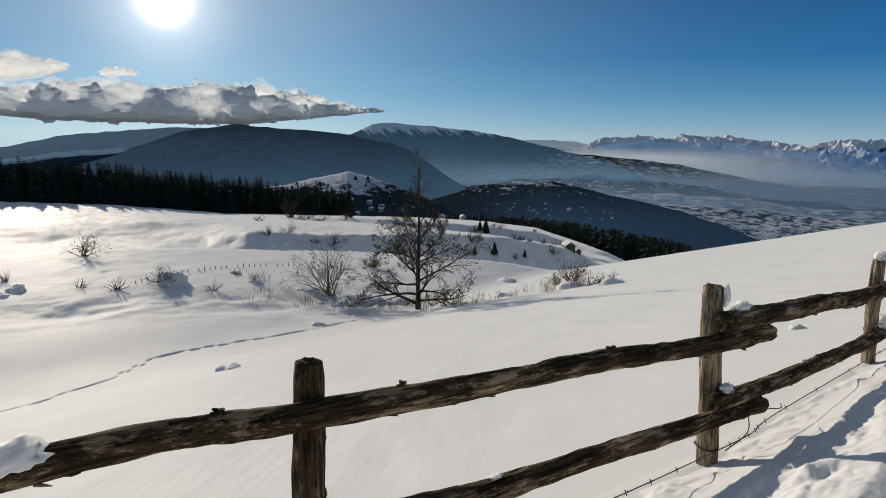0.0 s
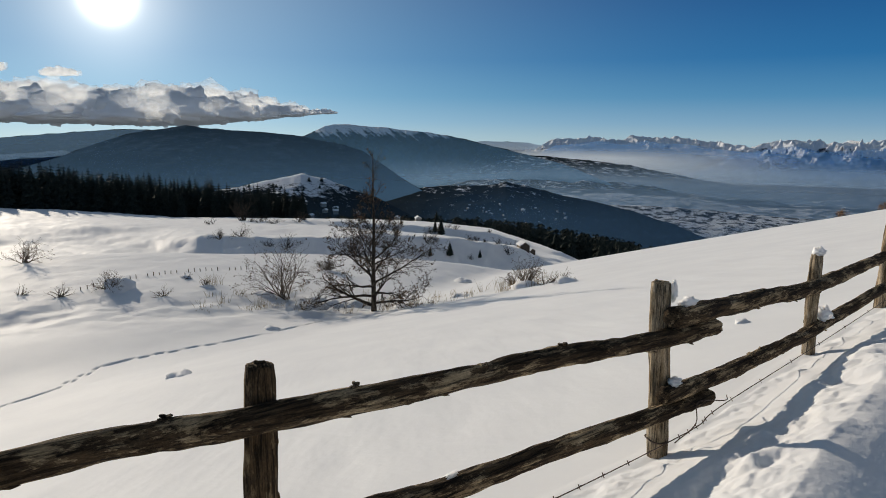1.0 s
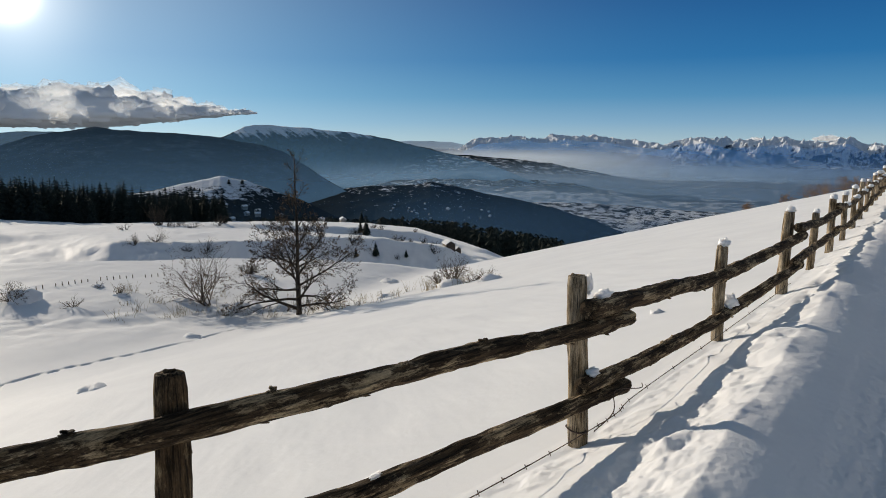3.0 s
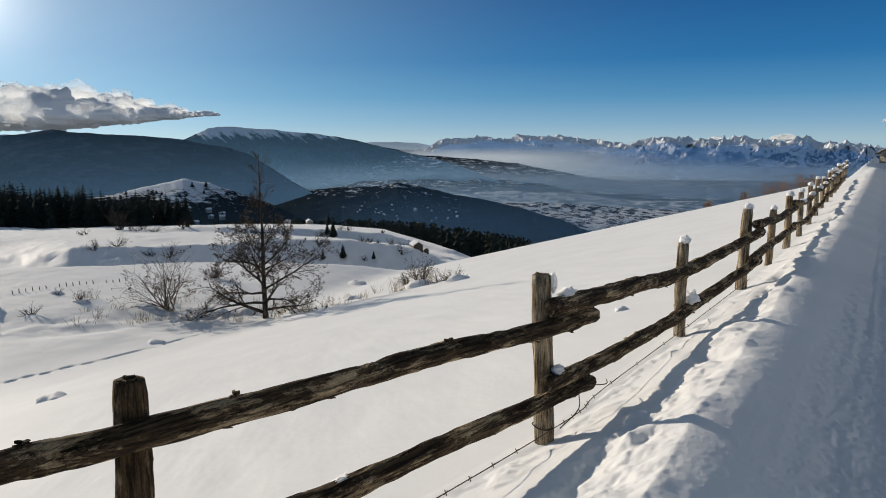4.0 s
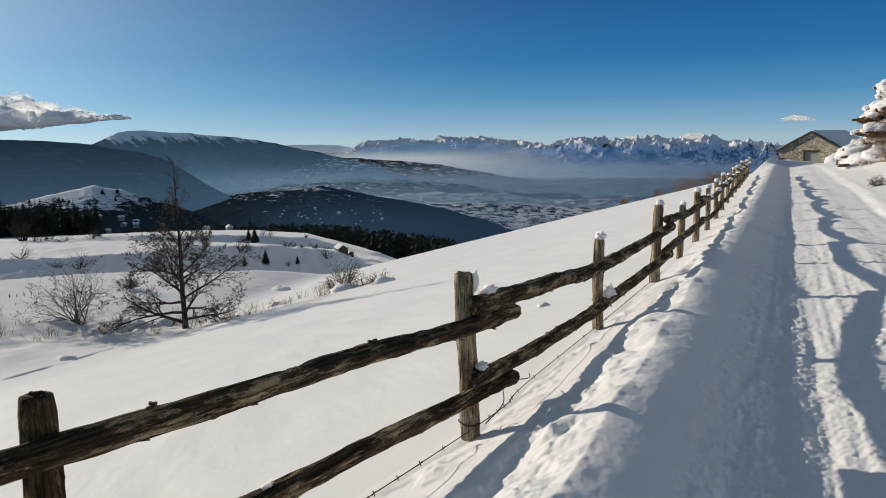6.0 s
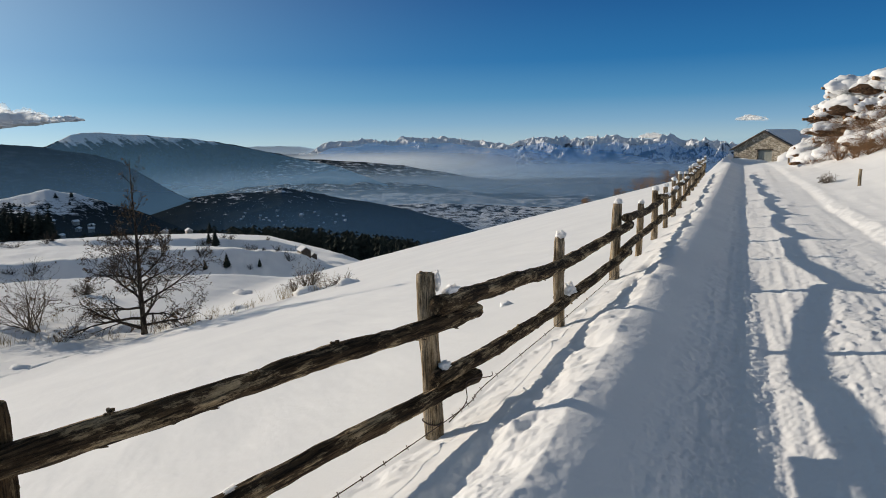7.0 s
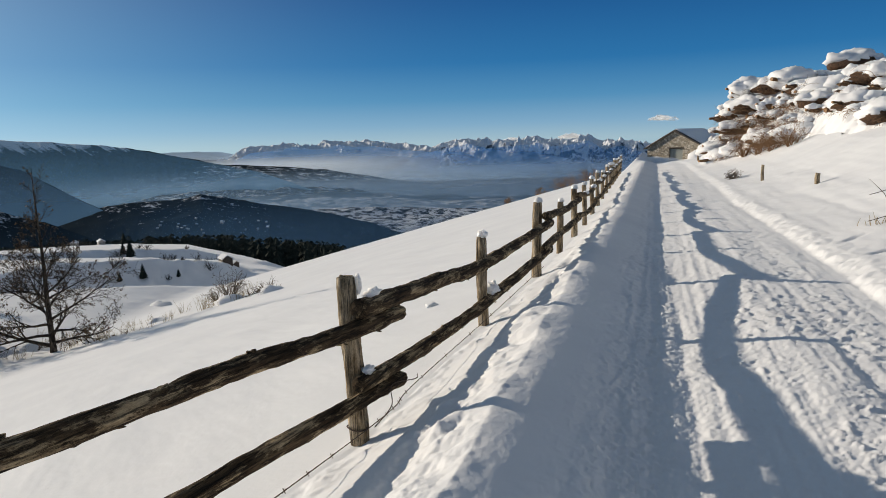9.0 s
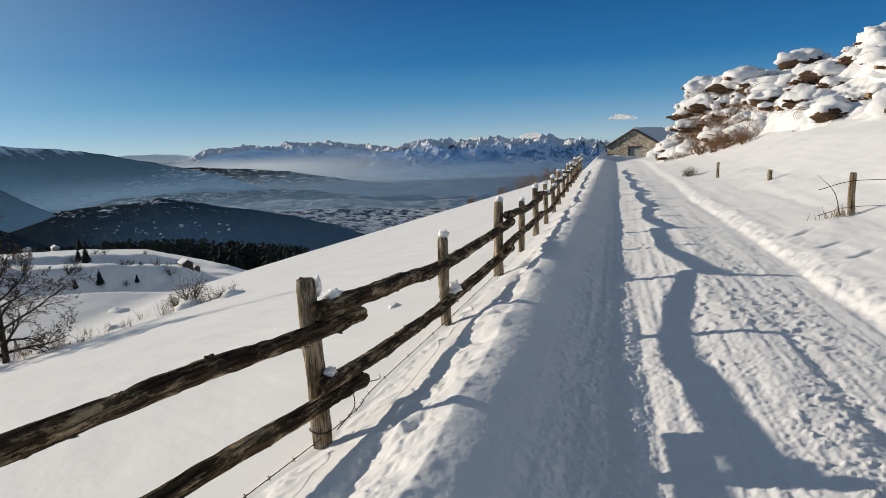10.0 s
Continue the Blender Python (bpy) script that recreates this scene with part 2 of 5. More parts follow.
def field_z(x, y):
    """The land on the downhill side of the fence: hillside, bench with bushes, gully, terraced fields, drop to the valley."""
    r = np.hypot(x, y) + 1e-6
    az = np.degrees(np.arctan2(x, y))
    azl = np.where(az > 100, -100.0, np.clip(az, -100, 100))
    yc = np.clip(y, -6, 45)
    u = fence_x(yc) - x
    plane = foot_z(yc) - 0.27 * np.maximum(u, 0) - 0.0003 * np.maximum(r - 25, 0) ** 2 - 0.02 * np.maximum(y - 45, 0)
    plane = plane + (0.014 - 0.010 * smooth(4, 12, u)) * fbm((x + y) * 1.1, (y - x) * 0.3, 4, 52) * smooth(0.3, 2, u) + 0.03 * fbm(x * 0.25, y * 0.25, 3, 3) * smooth(0.5, 5, u)
    bench = -4.75 - 0.15 * np.log1p(np.exp((azl + 66) / 3)) - 0.9 * np.log1p(np.exp((azl + 42) / 3)) + np.interp(azl, [-75, -60, -50, -42], [0.0, -0.02, -0.035, -0.035]) * (r - 29) \
        + 0.045 * fbm(x * 0.13, y * 0.13, 3, 8) + 0.02 * fbm(x * 0.8, y * 0.8, 4, 18, 0.6) * smooth(22, 26, r) - 0.14 * np.exp(-((r - 27.5) / 2.2) ** 2) * (1 + fbm(x * 0.35, y * 0.35, 3, 5))
    # hummocks of drifted snow round the trees at the foot of the slope
    hum = np.exp(-((r - 28.5) / 2.2) ** 2) * smooth(-58, -52, azl) * (1 - smooth(-42, -34, azl))
    bench = bench + 0.22 * hum * fbm(x * 0.9, y * 0.9, 4, 19, 0.6)
    left = smax(plane, bench, 0.6)
    rs = np.interp(azl, [-80, -60, -44, -32], [40, 42, 47, 58])
    wob = fbm(x * 0.05, y * 0.05, 3, 15)
    low = np.interp(azl, [-80, -68, -60], [-8.0, -8.4, -12.6]) - 0.05 * np.maximum(azl + 60, 0)
    ra = rs + 15 + 1.5 * wob
    rb = ra + np.interp(azl, [-72, -65, -60], [24, 22, 13]) + 2.5 * fbm(x * 0.09, y * 0.09, 3, 16)
    r2 = 97 + 4 * wob

    def at(el_az, el, dist):
        return EYE + dist * np.tan(np.radians(np.interp(azl, el_az, el)))

    zb = at([-90, -72, -66, -62, -58, -52.5, -46.8, -41, -35.4, -30], [-7.6, -8.2, -8.1, -7.7, -8.0, -8.15, -7.85, -8.2, -8.95, -11.5], rb)
    z2b = at([-90, -70, -62, -56, -53.4, -45.8, -42, -37.7, -32, -28], [-6.1, -6.6, -6.95, -6.95, -7.0, -7.6, -8.0, -8.6, -9.9, -12], r2)
    z2t = at([-90, -70, -62, -56, -53.4, -45.8, -42, -37.7, -32, -28], [-6.05, -6.55, -6.88, -6.78, -6.7, -6.96, -7.28, -7.75, -9.4, -12], r2 + 2.5)
    zc = at([-100, -78.7, -71.5, -63.4, -54.4, -49.7, -45.8, -42, -37.8, -32.6, -28, -15], [-4.6, -4.86, -5.36, -6.23, -6.53, -6.62, -6.72, -6.9, -7.35, -8.9, -11, -14], 150)

    def step(r0, r1):
        return np.clip((r - r0) / (r1 - r0), 0, 1)

    upper = low + (zb - low) * step(ra, rb) ** 1.2 + (z2b - zb) * step(rb, r2) + (z2t - z2b) * step(r2, r2 + 2.5) + (zc - z2t) * step(r2 + 2.5, 150)
    upper = upper + 0.11 * fbm(x * 0.28, y * 0.28, 5, 17, 0.65) * smooth(58, 70, r) + 0.25 * fbm(x * 0.045, y * 0.045, 3, 12) * smooth(60, 80, r) * (1 - smooth(120, 150, r)) - 0.2 * np.maximum(r - 150, 0)
    on_bank = np.exp(-((r - rb + 3) / 5.0) ** 2) * smooth(-66, -60, azl) + 0.5 * np.exp(-((r - r2 - 1) / 3.0) ** 2) * smooth(-56, -50, azl)
    upper = upper + 0.30 * on_bank * fbm(x * 0.33, y * 0.33, 4, 13, 0.6)
    k = smooth(rs, rs + 14, r)
    right = smooth(-38, -24, azl)
    k2 = k * (1 - right) + smooth(70, 130, r) * right
    left = left * (1 - k2) + upper * k2
    left = smax(left, np.full_like(left, -182.0), 30)
    # animal track
    tr = track_r(azl)
    arc = np.radians(azl) * tr
    foot = np.sin(arc * 2 * np.pi / 0.42)
    twin = 0.10 * smooth(-75.5, -74, azl) * (1 - smooth(-70, -68, azl))
    off = (0.05 + twin) * np.sign(foot) + 0.10 * perlin(arc * 0.35, arc * 0 + 4.2, 2)
    dent = np.exp(-((r - tr - off) / 0.085) ** 2) * np.clip(np.abs(foot) * 1.3 - 0.1, 0.25, 1)
    return left - 0.085 * dent * (azl < -37) * (u > 3)


def road_side_z(x, y):
    """The verge with its trampled snow, the packed road and the bank beyond it."""
    yc = np.clip(y, -6, 45)
    rz = road_z(y)
    fx, fz = fence_x(yc), foot_z(yc)
    edge = -0.58 + 0.03 * perlin(y * 1.1, y * 0 + 0.5, 4) + 0.012 * perlin(y * 3.7, y * 0 + 0.5, 5)
    crest = rz + 0.125 + 0.015 * perlin(y * 0.9, y * 0 + 2.5, 6)
    w = np.clip((x - fx) / (edge - 0.18 - fx), 0, 1)
    verge = fz + (crest - fz) * w ** 1.1
    lump = 1.2 * fbm(x * 1.4, y * 1.4, 5, 21, 0.5) + 0.5 * fbm(x * 5.5, y * 5.5, 4, 22, 0.55)
    fade = 1 - smooth(edge - 0.38, edge - 0.06, x)
    verge = verge + 0.042 * lump * smooth(0.38, 0.6, w) * fade + 0.03 * np.clip(fbm(x * 4.0, y * 4.0, 4, 24), -0.3, 1) * (1 - smooth(0.15, 0.42, w)) * smooth(0, 0.05, w)
    # boot holes trodden into the verge
    dimple = np.clip(perlin(x * 2.1 + 7, y * 2.1, 29) - 0.2, 0, 1) + 0.7 * np.clip(perlin(x * 3.6 + 2, y * 3.0, 30) - 0.3, 0, 1)
    verge = verge - 0.11 * dimple * smooth(0.5, 0.65, w) * fade
    verge = verge + 0.005 * fbm(x * 14, y * 14, 3, 27, 0.65) * smooth(0.3, 0.5, w) * (0.35 + 0.65 * fade)
    # packed snow: loose crumbs in patches, runner grooves along the way
    crumb = np.clip(fbm(x * 11, y * 9, 5, 37, 0.68) - 0.12, 0, 1)
    patch = smooth(-0.25, 0.4, fbm(x * 1.7, y * 0.7, 3, 36))
    grooves = ridged(x * 7 + 0.25 * perlin(x * 0.5, y * 0.35, 40), y * 0.12, 3, 39)
    shaded = 1 - smooth(0.0, 0.4, x)
    roadsurf = rz + 0.006 * fbm(x * 7, y * 3, 3, 33) + 0.010 * perlin(x * 4.5, y * 0.25, 35) + 0.021 * crumb * (0.2 + 0.8 * patch) * (1 - 0.35 * shaded) * (1 - smooth(1.5, 2.1, x)) \
        + 0.007 * (grooves - 0.4) * (1 - 0.6 * patch) * smooth(-0.3, 0.2, x) * (1 - smooth(1.9, 2.2, x)) + 0.0045 * fbm(x * 30, y * 24, 3, 38, 0.7) * (1 - smooth(1.7, 2.2, x)) + (0.015 * fbm(x * 5, y * 1.6, 5, 34, 0.65) + 0.010 * (grooves - 0.4) + 0.013 * fbm(x * 15, y * 10, 4, 31, 0.7)) * shaded * smooth(-0.55, -0.15, x)
    for tx in (0.15, 1.45):
        roadsurf = roadsurf - 0.015 * np.exp(-((x - tx) / 0.16) ** 2)
    roadsurf = roadsurf - 0.115 * (1 - smooth(0.25, 1.25, x))
    flank = smooth(0, 1, np.clip((x - edge + 0.37) / 1.04, 0, 1) ** 1.4)
    surf = verge * (1 - flank) + roadsurf * flank
    redge = 2.02 + 0.06 * perlin(y * 0.6, y * 0 + 8.5, 41) - 0.012 * np.maximum(y - 22, 0)
    q = x - redge
    bank = 0.02 * np.exp(-((q - 0.25) / 0.22) ** 2) + np.interp(q, [0, 0.3, 1.4, 2.4, 4.4, 5.5, 7, 30, 400], [0, 0.10, 0.32, 0.65, 1.55, 1.95, 2.3, 6, 30])
    bank = bank * (1 - 0.75 * smooth(42, 80, y)) + 0.035 * fbm(x * 0.6, y * 0.6, 3, 43) * smooth(0.2, 1, q) + 0.03 * fbm(x * 4, y * 4, 4, 44, 0.6) * np.exp(-((q - 0.12) / 0.28) ** 2)
    surf = surf + np.where(q > 0, bank, 0) * smooth(0, 0.12, q)
    for sx, sy in ((2.62, 10.28), (2.66, 9.11), (2.72, 8.17)):
        surf = surf - 0.05 * np.exp(-((y - sy - 0.6 * (x - sx)) / 0.05) ** 2 - ((x - sx) / 0.16) ** 2)
    # beyond the barn the ridge falls away
    return surf - 0.25 * np.maximum(y - 110, 0)


def ground_z(x, y):
    x, y = np.broadcast_arrays(np.asarray(x, float), np.asarray(y, float))
    shape = x.shape
    x, y = x.ravel(), y.ravel()
    d = x - fence_x(np.clip(y, -6, 45))
    z = np.empty(len(x))
    mix = smooth(-0.15, 0.1, d)
    a, b = mix < 1, mix > 0
    z[a] = field_z(x[a], y[a]) * (1 - mix[a])
    z[~a] = 0
    z[b] += road_side_z(x[b], y[b]) * mix[b]
    return np.maximum(z, -182.0).reshape(shape)


fine = np.linspace(-86, 25, 760)
coarse = np.linspace(25, 274, 60)[1:-1]
azs = np.radians(np.concatenate([fine, coarse]))
rads = np.concatenate([[0.02], np.geomspace(0.5, 1.5, 12), np.geomspace(1.5, 45, 820)[1:], np.geomspace(45, 260, 150)[1:], np.geomspace(260, 4950, 110)[1:]])
RR, AA = np.meshgrid(rads, azs, indexing="ij")
GX, GY = RR * np.sin(AA), RR * np.cos(AA)
GZ = ground_z(GX, GY)
ground = grid_object("ground", GX, GY, GZ, SNOW, wrap=True)
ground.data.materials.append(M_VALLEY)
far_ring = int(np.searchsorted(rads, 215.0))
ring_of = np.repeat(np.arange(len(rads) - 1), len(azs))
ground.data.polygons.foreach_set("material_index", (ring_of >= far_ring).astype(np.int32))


def gz(x, y):
    """Height of the ground's mesh under a point."""
    r, a = math.hypot(x, y), math.atan2(x, y)
    if a < azs[0]:
        a += 2 * math.pi
    i = min(max(int(np.searchsorted(rads, r)) - 1, 0), len(rads) - 2)
    j = min(max(int(np.searchsorted(azs, a)) - 1, 0), len(azs) - 2)
    f, g = (r - rads[i]) / (rads[i + 1] - rads[i]), (a - azs[j]) / (azs[j + 1] - azs[j])
    return float((GZ[i, j] * (1 - g) + GZ[i, j + 1] * g) * (1 - f) + (GZ[i + 1, j] * (1 - g) + GZ[i + 1, j + 1] * g) * f)


tagged(ground, "snow-covered hillside with a packed snow road and fields", "ground", kind="structure")


# ---- mountains ----
RIDGES = {}


def ridge_z(name, az, r):
    """Height of a ridge surface at bearing az (degrees) and distance r."""
    ctrl, rc, r0, zb, power, rough, jag, seed = RIDGES[name]
    caz, cel = np.array(ctrl).T
    s = (r - r0) / (rc - r0)
    el = np.interp(az, caz, cel)
    wide = sum(np.interp(az + d, caz, cel) for d in (-5, -3.5, -2, -1, 0, 1, 2, 3.5, 5)) / 9
    el = wide + (el - wide) * np.clip(s, 0, 1) ** 5
    jagged = jag * (ridged(az * 0.3, az * 0 + seed, 5, seed) - 0.5)
    zc = EYE + rc * np.tan(np.radians(el + jagged * np.clip(s, 0, 1) ** 2))
    front = zb + (zc - zb) * np.clip(s, 0, 1) ** power
    kx, ky = r * np.sin(np.radians(az)), r * np.cos(np.radians(az))
    peak = {"alpW": 1.0, "alpE": 1.0, "B": 0.25}.get(name, 0.0)
    cell = (0.045 if peak > 0.5 else 0.055 if peak else 0.11) * rc
    spur = rough * (ridged(kx / cell, ky / cell, 6, seed + 3) - 0.4) * np.clip(3.5 * s * (1 + 0.07 * peak - s), 0, 1)
    backside = zc - (np.maximum(s, 1) - 1) * (zc - zb) * 2.0
    return np.where(s <= 1, front, backside) + np.where(s <= 1, spur, spur * np.clip(1.3 - s, 0, 1))


def ridge(name, key, label, ctrl, rc, r0, zb, power, rough, jag, seed, mat, naz=500, nr=70):
    RIDGES[key] = (ctrl, rc, r0, zb, power, rough, jag, seed)
    az = np.linspace(ctrl[0][0], ctrl[-1][0], naz)
    s = np.concatenate([np.linspace(0, 1, nr), [1.08, 1.2, 1.4]])
    S, A = np.meshgrid(s, az, indexing="ij")
    R = r0 + (rc - r0) * S
    Z = ridge_z(key, A, R)
    ob = grid_object(name, R * np.sin(np.radians(A)), R * np.cos(np.radians(A)), Z, mat)
    return tagged(ob, label, "mountain", kind="structure")


ridge("mountain", "A0", "long dark wooded mountain behind the forest", [(-105, -2.2), (-78.4, -1.17), (-74.5, -0.25), (-71, 0.1), (-67.7, 0.42), (-65, 0.45), (-61, 0.2), (-58, -1)], 2350, 1960, -150, 1.0, 5, 0.05, 4, M_A, 300, 50)
ridge("snowfield", "S", "pale open snowfield on the mountain's flank", [(-82, -2.6), (-78.5, -1.95), (-76.5, -1.75), (-75, -1.42), (-73, -1.3), (-70.8, -1.1), (-69.9, -1.4), (-69, -2.2)], 1955, 1942, -80, 1.0, 0, 0.03, 6, SNOW, 120, 8)
ridge("mountain", "A1", "dark wooded spur below the snowfield", [(-90, -3.0), (-78.5, -2.2), (-76.2, -1.95), (-74, -1.75), (-72, -1.6), (-70.5, -1.5), (-69.6, -1.2), (-68, -0.8), (-66, -1)], 1935, 1910, -110, 1.0, 0, 0.08, 7, M_A, 200, 20)
ridge("mountain", "A", "dark wooded mountain with a rounded top", [(-92, -5), (-78, -3.6), (-74, -2.5), (-71, -1.6), (-68.5, -0.55), (-66, 0.22), (-63.3, 0.62), (-62.25, 0.85), (-61.2, 0.65), (-54.3, 0.2), (-51, -0.35), (-48.7, -1.0), (-45, -3.5), (-42, -5.2), (-38, -7.5)], 1900, 950, -170, 1.0, 6, 0.05, 5, M_A)
ridge("mountain", "B", "snow-topped mountain sloping down into the valley", [(-60, -2.0), (-55, -0.7), (-53.1, 0.15), (-51.6, 0.95), (-51, 1.08), (-49, 1.0), (-46, 0.8), (-43, 0.5), (-40.3, 0.0), (-35.7, -1.05), (-32, -1.9), (-28, -3.5)], 3000, 2262, -185, 1.2, 26, 0.05, 9, M_B, 600, 110)
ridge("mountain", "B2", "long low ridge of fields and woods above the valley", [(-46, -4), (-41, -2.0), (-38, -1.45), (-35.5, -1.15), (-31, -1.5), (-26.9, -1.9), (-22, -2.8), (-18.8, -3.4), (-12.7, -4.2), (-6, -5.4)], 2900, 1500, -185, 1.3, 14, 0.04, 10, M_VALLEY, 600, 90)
ridge("mountain", "far", "pale low hills far beyond the valley", [(-45, -1.2), (-42, -0.4), (-38.5, -0.12), (-35, -0.2), (-33, -0.6), (-30, -1.5)], 4850, 4700, -100, 1.0, 1, 0.03, 3, M_A, 160, 12)
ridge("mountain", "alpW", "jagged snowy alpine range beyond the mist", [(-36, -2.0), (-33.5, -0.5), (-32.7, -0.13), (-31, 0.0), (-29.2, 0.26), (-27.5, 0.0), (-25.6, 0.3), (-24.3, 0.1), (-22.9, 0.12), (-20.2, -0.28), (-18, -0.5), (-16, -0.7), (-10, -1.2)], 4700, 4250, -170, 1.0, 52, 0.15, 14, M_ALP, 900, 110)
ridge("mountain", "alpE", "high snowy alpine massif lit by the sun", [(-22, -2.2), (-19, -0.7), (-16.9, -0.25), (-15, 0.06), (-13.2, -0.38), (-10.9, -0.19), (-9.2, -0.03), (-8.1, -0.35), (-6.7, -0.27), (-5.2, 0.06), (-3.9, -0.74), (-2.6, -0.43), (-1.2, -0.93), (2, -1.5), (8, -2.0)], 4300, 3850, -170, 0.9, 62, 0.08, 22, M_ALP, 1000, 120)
ridge("hill", "C", "snowy hill with a village on its slope", [(-66, -6.0), (-61, -4.4), (-58, -3.9), (-55.5, -3.3), (-53.6, -2.95), (-51.8, -3.3), (-50, -4.0), (-47.5, -4.9), (-44.9, -6.2), (-40, -8.5)], 700, 380, -120, 0.9, 5, 0.07, 31, M_HILL, 400, 70)
ridge("hill", "D", "dark wooded hill above the valley", [(-48, -5.6), (-44, -4.1), (-41.8, -3.85), (-39.9, -3.85), (-38, -3.75), (-36.7, -3.52), (-34.7, -3.84), (-31.8, -4.55), (-28.7, -5.08), (-26, -5.7), (-22.9, -6.6), (-18, -8.4)], 950, 560, -150, 0.8, 6, 0.06, 37, M_HILLD, 400, 70)
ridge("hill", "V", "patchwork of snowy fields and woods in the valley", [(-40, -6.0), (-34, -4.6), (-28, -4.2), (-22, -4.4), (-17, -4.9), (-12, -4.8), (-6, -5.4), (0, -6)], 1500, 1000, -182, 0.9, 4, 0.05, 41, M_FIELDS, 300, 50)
for ob in scene.objects:
    if ob.name.startswith("hill"):
        ob["category"] = "hill"

# ---- mist in the valley and painted distance haze, sheet behind sheet ----
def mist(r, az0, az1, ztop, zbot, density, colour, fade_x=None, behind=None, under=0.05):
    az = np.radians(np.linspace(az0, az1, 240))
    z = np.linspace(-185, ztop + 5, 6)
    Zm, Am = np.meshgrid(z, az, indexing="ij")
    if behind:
        # hangs before a mountain, tints it with painted haze, ends just under its crest
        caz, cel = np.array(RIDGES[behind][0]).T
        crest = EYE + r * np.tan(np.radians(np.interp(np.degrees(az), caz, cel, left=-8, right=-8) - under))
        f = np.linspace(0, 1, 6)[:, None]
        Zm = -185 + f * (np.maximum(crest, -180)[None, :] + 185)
    ob = grid_object("mist", r * np.sin(Am), r * np.cos(Am), Zm, haze_sheet_material("tinted_haze", ztop, zbot, density, colour, fade_x))
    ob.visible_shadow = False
    return tagged(ob, "translucent tinted sheet painting blue winter haze over the valley", "mist", kind="stuff")


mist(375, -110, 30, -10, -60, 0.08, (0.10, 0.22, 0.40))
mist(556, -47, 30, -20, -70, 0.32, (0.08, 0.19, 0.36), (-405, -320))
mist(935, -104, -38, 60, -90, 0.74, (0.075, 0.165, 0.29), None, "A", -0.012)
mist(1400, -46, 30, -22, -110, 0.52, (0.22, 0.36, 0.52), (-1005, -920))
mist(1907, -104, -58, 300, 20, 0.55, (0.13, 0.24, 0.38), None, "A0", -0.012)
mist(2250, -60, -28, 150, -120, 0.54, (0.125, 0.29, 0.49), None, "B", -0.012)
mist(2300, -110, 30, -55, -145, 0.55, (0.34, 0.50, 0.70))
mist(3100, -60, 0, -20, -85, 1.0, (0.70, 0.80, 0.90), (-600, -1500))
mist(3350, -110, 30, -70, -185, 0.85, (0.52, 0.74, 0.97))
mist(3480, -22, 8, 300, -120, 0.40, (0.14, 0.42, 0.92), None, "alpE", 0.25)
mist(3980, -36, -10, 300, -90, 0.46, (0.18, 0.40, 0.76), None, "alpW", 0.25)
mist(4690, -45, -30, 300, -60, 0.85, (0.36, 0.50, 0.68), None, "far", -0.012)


# ---- wood and bark ----
def bark_build(dark, light, pale, grain=(1, 1, 0.22)):
    def build(n, l, p):
        t = noise_tex(n, l, 13, 8, stretch=grain, rough=0.72)
        r = ramp(n, [(0.38, dark), (0.52, light), (0.585, pale)])
        l.new(t.outputs[0], r.inputs[0])
        t2 = noise_tex(n, l, 75, 6, stretch=tuple(g if g == 1 else 0.5 * g for g in grain))
        r2 = ramp(n, [(0.40, (0.14, 0.13, 0.12)), (0.54, (1, 1, 1))])
        l.new(t2.outputs[0], r2.inputs[0])
        mx = n.new("ShaderNodeMix")
        mx.data_type, mx.blend_type = "RGBA", "MULTIPLY"
        mx.inputs[0].default_value = 0.85
        l.new(r.outputs[0], mx.inputs[6])
        l.new(r2.outputs[0], mx.inputs[7])
        l.new(mx.outputs[2], p.inputs["Base Color"])
        p.inputs["Roughness"].default_value = 0.9
        p.inputs["Specular IOR Level"].default_value = 0.2
        b1 = bumped(n, l, p, t2, 1.0, 0.02)
        b2 = n.new("ShaderNodeBump")
        b2.inputs["Strength"].default_value, b2.inputs["Distance"].default_value = 0.8, 0.03
        l.new(t.outputs[0], b2.inputs["Height"])
        l.new(b1.outputs[0], b2.inputs["Normal"])
        l.new(b2.outputs[0], p.inputs["Normal"])
    return build


